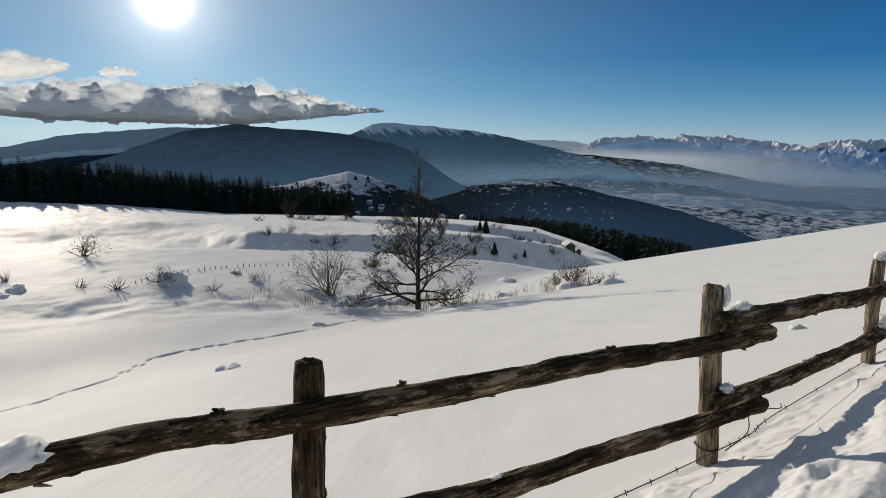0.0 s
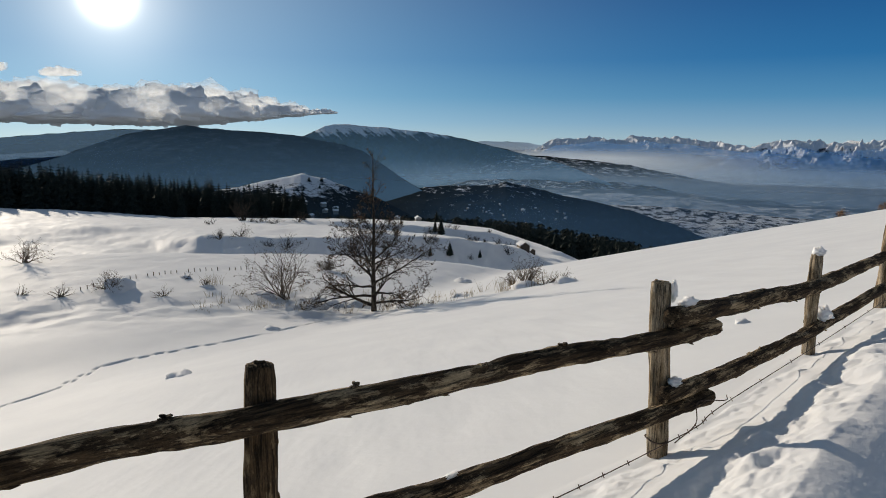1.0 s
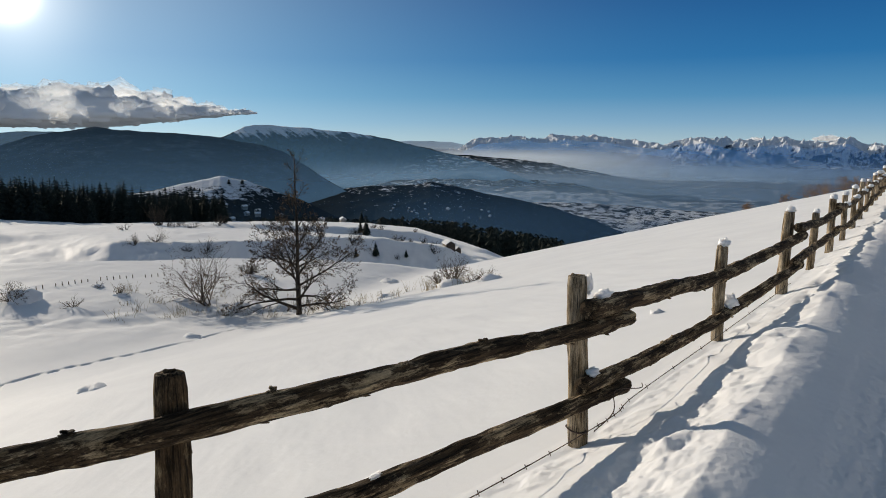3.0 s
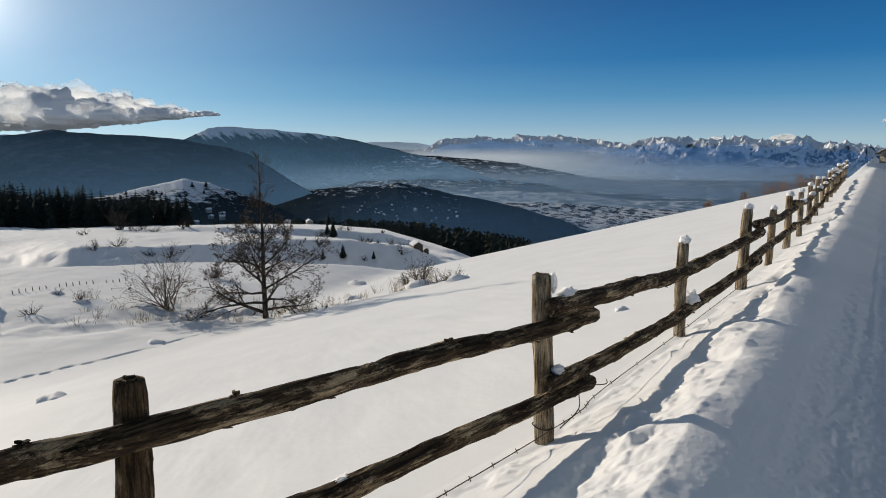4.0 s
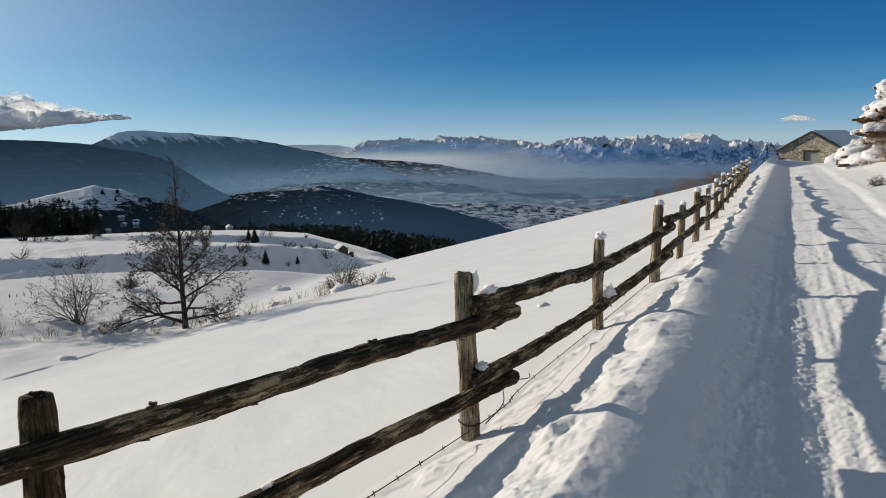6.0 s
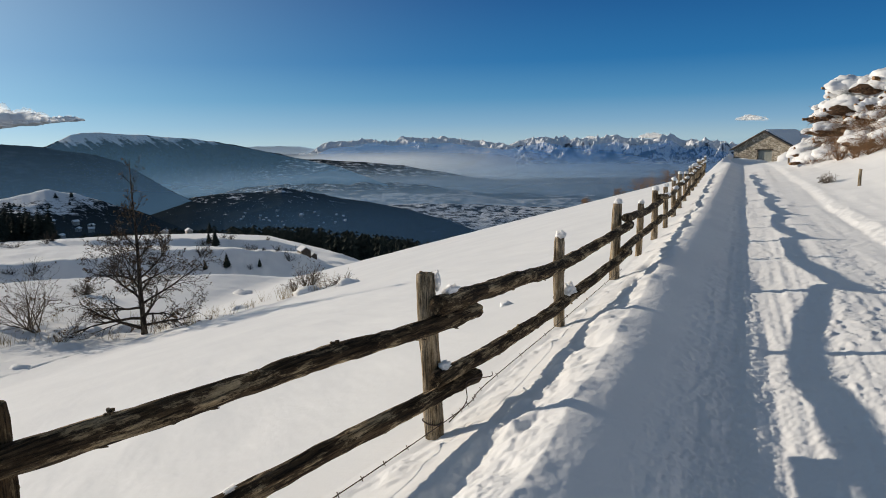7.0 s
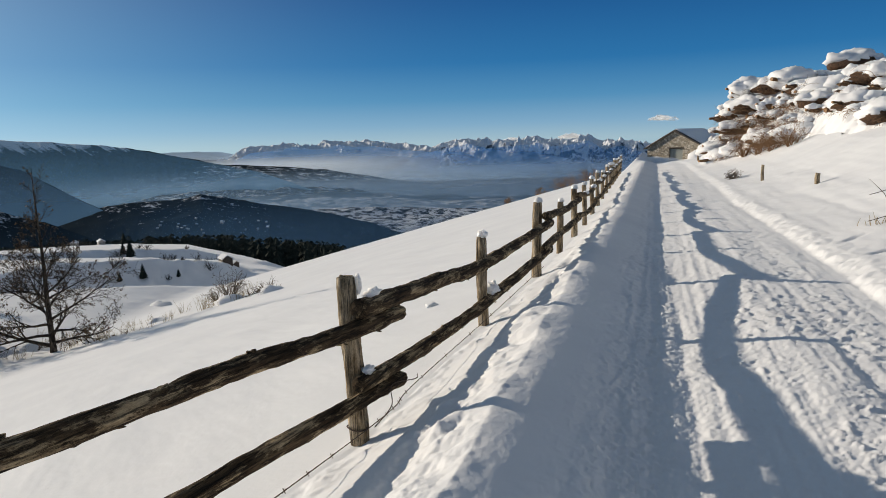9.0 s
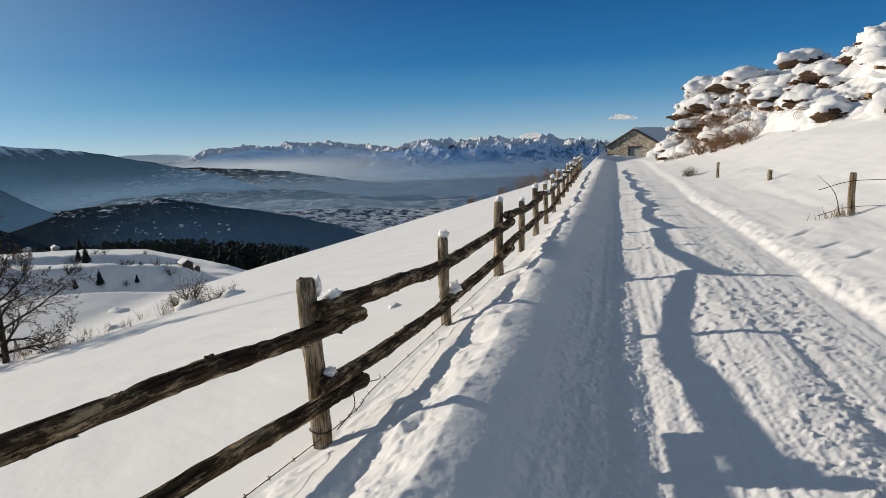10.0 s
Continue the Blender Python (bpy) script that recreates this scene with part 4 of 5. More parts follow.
shrub(on_ground(-24.8, 17.18), 2.35, 0.75, 15, 5, "small leafless tree with brown leaves in deep snow", TWIG, 2, 0.5, "small_tree")
for i, (x, y, h, sp, st) in enumerate([(-37.96, 11.03, 1.25, 1.3, 12), (-89.69, 55.3, 3.2, 0.9, 16), (-29.13, 9.57, 0.6, 1.5, 14), (-30.39, 8.55, 0.45, 1.5, 12), (-33.55, 6.6, 0.5, 1.5, 12),
        (-30.03, 15.31, 0.45, 2.0, 10), (-27.82, 15.13, 0.5, 2.0, 10), (-26.97, 12.77, 0.5, 1.8, 12), (-30.36, 24.0, 0.75, 1.3, 26), (-15.37, 21.99, 1.05, 1.0, 13), (-16.2, 22.3, 0.7, 1.2, 10), (-13.13, 21.02, 0.55, 2.2, 26),
        (-23.9, 18.2, 0.6, 2.0, 7), (-22.3, 19.6, 0.5, 2.2, 7), (-19.6, 19.7, 0.45, 2.2, 7), (-14.2, 21.6, 0.6, 1.5, 8)]):
    shrub(on_ground(x, y), h, sp, st, 100 + i, "leafless tangled bush poking out of the snow", TREE_BARK if h > 2 else TWIG, 2 if h > 0.6 else 1, 0.1 if i % 3 == 0 else 0.0, "bush", "bushes in the field", 2.2 if i == 1 else 1.3)
rb2 = random.Random(91)
for i in range(34):
    a = rb2.uniform(-63, -36)
    r = (np.interp(a, [-60, -44, -32], [42, 47, 58]) + rb2.uniform(22, 30)) if i % 2 else rb2.uniform(96, 101)
    x, y = r * math.sin(radians(a)), r * math.cos(radians(a))
    shrub(on_ground(x, y, 0.1), rb2.uniform(0.5, 1.5), 1.2, 9, 1200 + i, "thin leafless bush on the shaded bank", TREE_BARK, 2, 0.0, "bush", "bushes on the field banks", 1.6)
for i, (x, y, h) in enumerate([(-6.2, 54, 1.25), (-7.2, 55, 0.9), (-5.0, 56, 1.1), (-4.2, 58, 0.9), (-8.4, 53, 0.7), (-11.5, 56, 0.6)]):
    shrub((x, y, gz(x, y) - 0.1), h, 1.3, 12, 200 + i, "reddish leafless bush on the brow of the slope", RED_TWIG, 2, 0.3, "bush", "bushes on the brow")


# dry grass and snow mounds
grass = Soup()


def tuft(loc, h, n, seed):
    rng = random.Random(seed)
    o = Vector(loc)
    for _ in range(n):
        a, r = rng.uniform(0, 6.28), rng.uniform(0, 0.35)
        b = o + Vector((math.cos(a) * r, math.sin(a) * r, -0.05))
        lean = Vector((rng.uniform(-.4, .4), rng.uniform(-.4, .4), 1))
        hh = h * rng.uniform(0.5, 1.1)
        grass.tube([b, b + lean * hh * 0.5, b + lean * hh + Vector((lean.x, lean.y, -0.1)) * hh * 0.3], [0.006, 0.005, 0.002], 3, False)


rg = random.Random(77)
for i in range(60):
    a = rg.choice((rg.uniform(-46, -33), rg.uniform(-62, -46)))
    r = rg.uniform(25.5, 31.5) if a > -47 else rg.uniform(27, 33)
    x, y = r * math.sin(radians(a)), r * math.cos(radians(a))
    tuft(on_ground(x, y), rg.uniform(0.2, 0.6), rg.randrange(8, 22), 300 + i)
tuft(on_ground(3.38, 11.12), 0.22, 26, 800)
tuft(on_ground(3.2, 11.05), 0.18, 18, 801)
tagged(grass.make("dry_grass", STRAW), "dry straw-coloured grass standing out of the snow", "grass", kind="stuff")


def snow_mound(x, y, rx, ry, rz, seed, label="small mound of snow in the open field"):
    ob = Soup().blob((0, 0, 0), rx, ry, rz * 1.5, seed, 0.35, 12, 20, 1.3, 1.0).make("snow_mound", SNOW)
    ob.location = (x, y, gz(x, y) - rz * 0.5)
    return tagged(ob, label, "snow", "snow mounds in the field")


for i, (x, y, rx, ry, rz) in enumerate([(-29.09, 11.79, 0.8, 0.7, 0.5), (-12.99, 6.37, 0.34, 0.26, 0.10), (-19.94, 13.23, 0.36, 0.3, 0.10), (-2.62, 8.1, 0.10, 0.10, 0.05), (-31.2, 6.49, 0.5, 0.4, 0.22), (-30.5, 5.8, 0.4, 0.3, 0.12), (-26.9, 31.9, 0.7, 0.4, 0.3),
        (-12.8, 20.9, 0.5, 0.4, 0.2), (-30.2, 15.4, 0.35, 0.3, 0.12), (-27.9, 15.2, 0.4, 0.3, 0.12), (-23.1, 18.5, 0.6, 0.45, 0.2), (-20.2, 19.9, 0.5, 0.4, 0.15), (-18.0, 21.1, 0.5, 0.4, 0.14), (-25.6, 16.6, 0.6, 0.4, 0.16), (-15.0, 21.5, 0.6, 0.5, 0.25)]):
    snow_mound(x, y, rx, ry, rz, 500 + i)
shrub(on_ground(-28.9, 11.5), 0.8, 1.4, 18, 140, "leafless twigs under a heavy hood of snow", TWIG, 2)
shrub(on_ground(-12.9, 6.35), 0.18, 1.6, 5, 141, "few dry twigs sticking out of a snow mound", TWIG, 1)

# line of low stakes across the field
for i in range(30):
    f = i / 29
    x, y = -29.65 + (-31.41 + 29.65) * f - 0.9 * math.sin(math.pi * f), 10.56 + (19.8 - 10.56) * f
    if i % 7 == 3:
        continue
    hh = 0.13 + 0.07 * rg.random()
    ob = Soup().tube([(0, 0, -0.2), (0.01, 0, hh * 0.5), (0.02 * rg.uniform(-1, 1), 0, hh)], [0.022, 0.02, 0.018], 6).make("stake", TWIG)
    ob.location = on_ground(x, y)
    tagged(ob, "short dark wooden stake in the snowy field", "stake", "stakes across the field")


# ---- conifers ----
def conifer_mesh(seed, height, tiers):
    rng = random.Random(seed)
    trunk = Soup().tube([(0, 0, -1), (0, 0, height * 0.5), (0, 0, height * 0.98)], [height * 0.018, height * 0.012, 0.01], 6)
    crown = Soup()
    for t in range(tiers):
        f = t / tiers
        z = height * (0.10 + 0.88 * f)
        L = height * 0.24 * (1 - f) ** 0.8 + 0.12
        m = int(9 - 4 * f)
        a0 = rng.uniform(0, 6)
        for k in range(m):
            a = a0 + 6.283 * k / m + rng.uniform(-0.3, 0.3)
            l2 = L * rng.uniform(0.7, 1.2)
            d = Vector((math.cos(a), math.sin(a), 0))
            w = Vector((-d.y, d.x, 0)) * l2 * 0.32
            b = len(crown.v)
            drop = -l2 * rng.uniform(0.25, 0.5)
            crown.v += [Vector((0, 0, z + l2 * 0.25)), d * l2 * 0.6 + w + Vector((0, 0, z + drop * 0.7)), d * l2 + Vector((0, 0, z + drop * 0.8)), d * l2 * 0.6 - w + Vector((0, 0, z + drop * 0.7)), Vector((0, 0, z - l2 * 0.25)), d * l2 * 0.6 + Vector((0, 0, z + drop * 0.1))]
            crown.f += [(b, b + 1, b + 5), (b + 1, b + 2, b + 5), (b + 5, b + 2, b + 3), (b, b + 5, b + 3), (b + 4, b + 2, b + 1), (b + 4, b + 3, b + 2)]
    return trunk, crown


def conifer(loc, height, seed, label="tall dark spruce at the edge of the wood"):
    t = thing("conifer", loc, label, "tree", "spruces of the wood edge")
    tr, cr = conifer_mesh(seed, height, 19)
    tr.make("trunk", TREE_BARK, t)
    cr.make("crown", NEEDLES, t, smooth_on=False)
    return t


proto = [conifer((-170, 20 + 3 * i, gz(-170, 20 + 3 * i)), 12.0, 900 + i) for i in range(4)]
rc = random.Random(31)
for i in range(230):
    a = -81.5 + 28 * (i + rc.random()) / 230
    r = 153 + rc.random() ** 1.5 * 34
    x, y = r * math.sin(radians(a)), r * math.cos(radians(a))
    z = EYE + 150 * math.tan(radians(np.interp(a, [-88, -79, -71.5, -63, -54], [-4.8, -4.9, -5.3, -6.1, -6.5])))
    h = np.interp(a, [-80, -75, -67, -59, -54], [8.3, 8.2, 7.2, 5.8, 5.4]) * rc.uniform(0.72, 1.12)
    g0 = gz(x, y)
    c = copy_thing(proto[i % 4], Matrix.Translation((x, y, g0)) @ Matrix.Rotation(rc.uniform(0, 6), 4, "Z"))
    c.scale = ((h + z - g0) / 12.0,) * 3
    c.scale.x = c.scale.y = c.scale.x * rc.uniform(0.85, 1.15)
# a few single spruces in the fields
for x, y, h in ((-62.7, 69.4, 2.5), (-48.9, 55.6, 1.7), (-49.6, 53.2, 1.1), (-46.9, 58.4, 1.0), (-66.8, 72.7, 1.8), (-64.2, 71.0, 1.5), (-97, 106, 2.6)):
    c = copy_thing(proto[1], Matrix.Translation(on_ground(x, y)))
    c.scale = (h / 12 * 1.15, h / 12 * 1.15, h / 12)
    tagged(c, "single dark spruce standing in the snowy field", "tree", "single spruces in the fields")

# dark mixed wood below the fields
wood = Soup()
wood_kinds = [conifer_mesh(970 + k, 1.0, 6)[1] for k in range(4)]
for i in range(800):
    a = rc.uniform(-52, -24)
    top = np.interp(a, [-52, -46, -40, -35, -30, -27, -24], [-6.2, -6.2, -6.25, -6.5, -7.15, -7.6, -8.3])
    r = rc.uniform(165, 330)
    x, y = r * math.sin(radians(a)), r * math.cos(radians(a))
    g0 = gz(x, y)
    zt = EYE + r * math.tan(radians(top + rc.uniform(-0.9, 0.22) - (r - 165) * 0.001))
    h = min(zt - g0 + 1, rc.uniform(9, 13))
    if h < 2:
        continue
    w = h * rc.uniform(0.5, 0.95)
    turn = rc.uniform(0, 6.28)
    ct, st = math.cos(turn) * w, math.sin(turn) * w
    b = len(wood.v)
    kind = wood_kinds[i % 4]
    wood.v += [Vector((x + p.x * ct - p.y * st, y + p.x * st + p.y * ct, zt - h + p.z * h)) for p in kind.v]
    wood.f += [tuple(b + q for q in fc) for fc in kind.f]
tagged(wood.make("woodland", NEEDLES, smooth_on=False), "dark dense mixed woodland below the snowy fields", "woodland", kind="stuff")

# ---- stone barn at the end of the road ----
def stone_build(n, l, p):
    tc = n.new("ShaderNodeTexCoord")
    mp = n.new("ShaderNodeMapping")
    mp.inputs["Scale"].default_value = (3.2, 3.2, 5.5)
    l.new(tc.outputs["Object"], mp.inputs["Vector"])
    v = n.new("ShaderNodeTexVoronoi")
    v.inputs["Scale"].default_value = 1.0
    l.new(mp.outputs[0], v.inputs["Vector"])
    bw = n.new("ShaderNodeRGBToBW")
    l.new(v.outputs["Color"], bw.inputs[0])
    r = ramp(n, [(0.1, (0.25, 0.205, 0.15)), (0.5, (0.45, 0.385, 0.29)), (0.9, (0.58, 0.52, 0.43))])
    l.new(bw.outputs[0], r.inputs[0])
    e = n.new("ShaderNodeTexVoronoi")
    e.feature = "DISTANCE_TO_EDGE"
    e.inputs["Scale"].default_value = 1.0
    l.new(mp.outputs[0], e.inputs["Vector"])
    er = ramp(n, [(0.0, (0.3, 0.3, 0.3)), (0.09, (1, 1, 1))])
    l.new(e.outputs[0], er.inputs[0])
    mx = n.new("ShaderNodeMix")
    mx.data_type, mx.blend_type = "RGBA", "MULTIPLY"
    mx.inputs[0].default_value = 1.0
    l.new(r.outputs[0], mx.inputs[6])
    l.new(er.outputs[0], mx.inputs[7])
    l.new(mx.outputs[2], p.inputs["Base Color"])
    p.inputs["Roughness"].default_value = 0.9
    bumped(n, l, p, e, 0.8, 0.05)


STONE = material("rubble_stone_wall", stone_build)
SLAB = simple("dark_roof_slabs", (0.05, 0.05, 0.055), (0.12, 0.115, 0.11), 2.5, 0.8, 0.5, 0.03)
BOARD = simple("grey_green_boards", (0.24, 0.26, 0.24), (0.36, 0.38, 0.34), 3, 0.8, 0.4, 0.01, stretch=(6, 1, 0.4))
FRAME_WOOD = simple("dark_frame_wood", (0.04, 0.03, 0.022), (0.10, 0.075, 0.055), 5, 0.8, 0.4, 0.01)
PLASTER = simple("pale_house_wall", (0.28, 0.26, 0.23), (0.5, 0.47, 0.42), 0.8, 0.9, 0.2, 0.02)


def prism(points, depth, y0=0.0):
    """Outline in x, z pushed along y."""
    n = len(points)
    v = [Vector((x, y0, z)) for x, z in points] + [Vector((x, y0 + depth, z)) for x, z in points]
    f = [tuple(range(n)), tuple(reversed(range(n, 2 * n)))]
    f += [(i, i + n, (i + 1) % n + n, (i + 1) % n) for i in range(n)]
    s = Soup()
    s.v, s.f = v, f
    return s


barn = thing("stone_barn", (2.45, 90.0, -1.75), "stone barn with a gable, closed board door and snowy slab roof", "barn")
barn.rotation_euler.z = radians(-30)
W, EAVE, APEX, LEN, TH = 3.8, 1.75, 3.75, 7.0, 0.45
dx0, dx1, dh = -0.85, 1.0, 1.65
left_leaf = prism([(-W, -0.6), (dx0, -0.6), (dx0, dh), (dx1, dh), (dx1, -0.6), (W, -0.6), (W, EAVE), (0, APEX), (-W, EAVE)], TH)
left_leaf.make("front_gable_wall", STONE, barn, smooth_on=False)
prism([(-W, -0.6), (W, -0.6), (W, EAVE), (0, APEX), (-W, EAVE)], TH, LEN - TH).make("rear_gable_wall", STONE, barn, smooth_on=False)
for sx in (-1, 1):
    Soup().box((sx * (W - TH / 2), LEN / 2, EAVE / 2 - 0.32), TH, LEN - 2 * TH - 0.01, EAVE + 0.5).make("side_wall", STONE, barn, smooth_on=False)
door = Soup().box(((dx0 + dx1) / 2, 0.3, dh / 2 - 0.3), dx1 - dx0 - 0.1, 0.06, dh + 0.5).make("door", BOARD, barn, "grey-green board door", False)
for k in range(5):
    Soup().box((dx0 + 0.25 + k * 0.33, 0.262, dh / 2 - 0.3), 0.29, 0.02, dh + 0.45).make("plank", BOARD, door, smooth_on=False)
Soup().box(((dx0 + dx1) / 2, 0.1, dh + 0.06), dx1 - dx0 + 0.3, 0.3, 0.12).make("lintel", FRAME_WOOD, barn, smooth_on=False)
k = (APEX - EAVE) / W
for sx in (-1, 1):
    prism([(0, APEX + 0.02), (sx * (W + 0.35), EAVE + 0.02 - 0.35 * k), (sx * (W + 0.35), EAVE + 0.16 - 0.35 * k), (0, APEX + 0.18)], LEN + 0.5, -0.25).make("roof_slope", SLAB, barn, "dark stone slab roof slope", False)
    prism([(0, APEX + 0.19), (sx * (W + 0.3), EAVE + 0.17 - 0.3 * k), (sx * (W + 0.3), EAVE + 0.34 - 0.3 * k), (0, APEX + 0.3)], LEN + 0.2, 0.15).make("roof_snow", SNOW, barn, "layer of snow on the roof", False)
    prism([(0, APEX - 0.02), (sx * (W + 0.38), EAVE - 0.02 - 0.38 * k), (sx * (W + 0.38), EAVE + 0.14 - 0.38 * k), (0, APEX + 0.16)], 0.06, -0.32).make("verge_board", FRAME_WOOD, barn, smooth_on=False)
snow_mound(0.3, 87.5, 2.6, 1.2, 0.7, 601, "bank of snow heaped beside the barn")
snow_mound(6.2, 87.0, 2.6, 1.4, 1.2, 602, "bank of snow heaped beside the barn")
snow_mound(-3.0, 89.0, 3.2, 1.6, 1.3, 603, "bank of snow heaped beside the barn")


# ---- small houses far off ----
def cottage(loc, w, d, h, rot, label, name="house", category="house", group=""):
    t = thing(name, loc, label, category, group)
    t.rotation_euler.z = rot
    ap = h + w * 0.32
    s = prism([(-w / 2, -1.5), (w / 2, -1.5), (w / 2, h), (0, ap), (-w / 2, h)], d)
    s.make("wall", PLASTER if name == "house" else FRAME_WOOD, t, smooth_on=False)
    kk = (ap - h) / (w / 2)
    for sx in (-1, 1):
        o = w / 2 + 0.08 * w
        prism([(0, ap + 0.03), (sx * o, h + 0.03 - 0.08 * w * kk), (sx * o, h + 0.12 * w - 0.08 * w * kk), (0, ap + 0.12 * w)], d + 0.16 * w, -0.08 * w).make("roof", SNOW, t, "snow-covered roof", False)
    for k2 in (-0.25, 0.25):
        Soup().box((k2 * w, -0.02, h * 0.55), w * 0.16, 0.06, h * 0.3).make("window", FRAME_WOOD, t, smooth_on=False)
    return t


cottage(on_ground(-47.4, 67.75), 1.15, 1.7, 0.55, 0.9, "small dark wooden hut with a snowy roof", "hut", "hut")
cottage(on_ground(-47.6, 69.7), 0.8, 1.1, 0.4, 1.2, "tiny dark wooden shed with a snowy roof", "hut", "hut")
cottage(on_ground(-103.4, 107.2), 1.2, 1.9, 0.55, 0.9, "low house with a snowy roof beside the woodland")
cottage(on_ground(-107.4, 104.2), 1.0, 1.5, 0.5, 0.5, "low house with a snowy roof beside the woodland")
rv = random.Random(12)
first = None
for i in range(48):
    a = rv.gauss(-52.5, 3.2)
    r = rv.uniform(500, 625)
    x, y = r * math.sin(radians(a)), r * math.cos(radians(a))
    z = float(ridge_z("C", np.array([a]), np.array([r]))[0])
    m = Matrix.Translation((x, y, z)) @ Matrix.Rotation(rv.uniform(0, 6.28), 4, "Z")
    if first is None:
        first = cottage((x, y, z), 3.2, 4.6, 2.4, rv.uniform(0, 6), "village house with pale walls and snowy roof", "house", "house", "village houses")
    else:
        copy_thing(first, m)
for i in range(28):
    a, r = rv.uniform(-40, -31), rv.uniform(790, 850)
    z = float(ridge_z("D", np.array([a]), np.array([r]))[0])
    c = copy_thing(first, Matrix.Translation((r * math.sin(radians(a)), r * math.cos(radians(a)), z - 0.3)) @ Matrix.Rotation(rv.uniform(0, 6.28), 4, "Z"))
    c.scale = (0.55,) * 3
# spruces scattered over the village hill, too far to tell apart
hill_trees = Soup()
kinds = [conifer_mesh(950 + k, 1.0, 8)[1] for k in range(4)]
for i in range(420):
    a, r = rv.uniform(-60, -42), rv.uniform(470, 690)
    if i % 3:
        a, r = rv.uniform(-57, -44), rv.uniform(470, 600)
    x, y = r * math.sin(radians(a)), r * math.cos(radians(a))
    z = float(ridge_z("C", np.array([a]), np.array([r]))[0])
    h = rv.uniform(3, 5.5)
    b = len(hill_trees.v)
    hill_trees.v += [Vector((x + p.x * h * 1.4, y + p.y * h * 1.4, z + p.z * h - 0.5)) for p in kinds[i % 4].v]
    hill_trees.f += [tuple(b + q for q in f) for f in kinds[i % 4].f]
tagged(hill_trees.make("hillside_trees", NEEDLES, smooth_on=False), "dark spruces scattered over the village hillside", "woodland", kind="stuff")

# ---- snow-laden pile of logs and brush on the bank ----
pile = thing("brush_pile", (0, 0, 0), "pile of cut logs and brushwood under thick pillows of snow", "brush pile")
rp = random.Random(8)
LOG_BARK = material("reddish_log_bark", bark_build((0.06, 0.03, 0.015), (0.20, 0.11, 0.06), (0.36, 0.23, 0.13)))
P_AZ = [4.5, 5.2, 6.8, 9.0, 12.0, 13.2, 16.0, 18.3, 24.0, 32.0]
P_D = [40, 39, 37.5, 35, 32, 30, 26.5, 24, 19, 15]
P_TOP = [-0.6, 2.2, 3.5, 3.75, 4.0, 4.7, 5.0, 5.7, 6.4, 7.0]
P_LOW = [-2.4, -2.3, -2.0, -1.2, 0.8, 1.2, 0.9, 0.3, 0.2, 0.0]


def pile_point(a, f, back=0.0):
    d = float(np.interp(a, P_AZ, P_D))
    el = float(np.interp(a, P_AZ, P_LOW)) * (1 - f) + float(np.interp(a, P_AZ, P_TOP)) * f
    d = d + float(np.interp(a, [6, 10, 14, 32], [2.6, 4.5, 12.0, 13.0])) * f + back * 1.5
    return Vector((d * math.sin(radians(a)), d * math.cos(radians(a)), EYE + d * math.tan(radians(el))))


# brown brush tone, darkened so the masses paint shade into the pile's gaps
BRUSH_GAP_SHADE = simple("brush_with_gap_shade", (0.025, 0.013, 0.007), (0.17, 0.085, 0.04), 14, 0.9, 1.0, 0.05)
thickets = []
for i in range(64):
    a = 5.2 + 27 * (i // 4) / 15.0
    f = 0.05 + 0.23 * (i % 4)
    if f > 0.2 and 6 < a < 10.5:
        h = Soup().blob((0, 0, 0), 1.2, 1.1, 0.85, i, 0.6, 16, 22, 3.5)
        h.make("dark_thicket", BRUSH_GAP_SHADE, pile).location = pile_point(a, f, 1.9) - Vector((0, 0, 0.65))
        thickets.append((a, f))
# settled snow between the pillows, sinking into the bank in front and falling off behind
core_a = np.linspace(5.4, 33, 230)
core_f = np.concatenate([np.linspace(-0.12, 1.0, 70), [1.06, 1.15, 1.3]])
core = np.array([[pile_point(a, min(f, 1.0), 0.9 * max(0, f - 1) * 8) for a in core_a] for f in core_f])
CF, CA = np.meshgrid(core_f, core_a, indexing="ij")
sink = 0.12 + 0.5 * np.clip((9.5 - CA) / 3, 0, 1) + np.clip(0.12 - CF, 0, 1) * 2.0 + np.clip(CF - 1, 0, 1) * 6
core_z = core[..., 2] - sink + 0.22 * fbm(core[..., 0] * 0.7, core[..., 1] * 0.7, 4, 71, 0.6)
grid_object("packed_snow", core[..., 0], core[..., 1], core_z, SNOW).parent = pile


def pile_brush(c, count, reach, mat):
    s, tp = Soup(), []
    for _ in range(count):
        an = rp.uniform(0, 6.28)
        branch(s, tp, c + Vector((rp.uniform(-.25, .25), rp.uniform(-.25, .25), rp.uniform(-.1, .06))), (math.cos(an) - 0.5, math.sin(an) - 0.7, rp.uniform(-0.6, 0.3)), rp.uniform(0.5, 1.0) * reach, 0.011, 1, rp, rp.uniform(-0.6, 0.1), 4)
    s.make("brushwood", mat, pile)


def pile_log(c, out, length, r, seed):
    d = Vector((-1.0, -0.45 + rp.uniform(-0.45, 0.35), rp.uniform(-0.12, 0.15))).normalized()
    p0, p1 = c + d * out, c - d * length
    lg = Soup().tube([p0.lerp(p1, k / 6) for k in range(7)], [r] * 7, 10, False, 0.14, seed).make("log", LOG_BARK, pile)
    e = Soup()
    e.tube([p0 - d * 0.02, p0 + d * 0.006], [r * 0.99, r * 0.93], 10)
    e.make("cut_end", END_WOOD, lg, smooth_on=False)


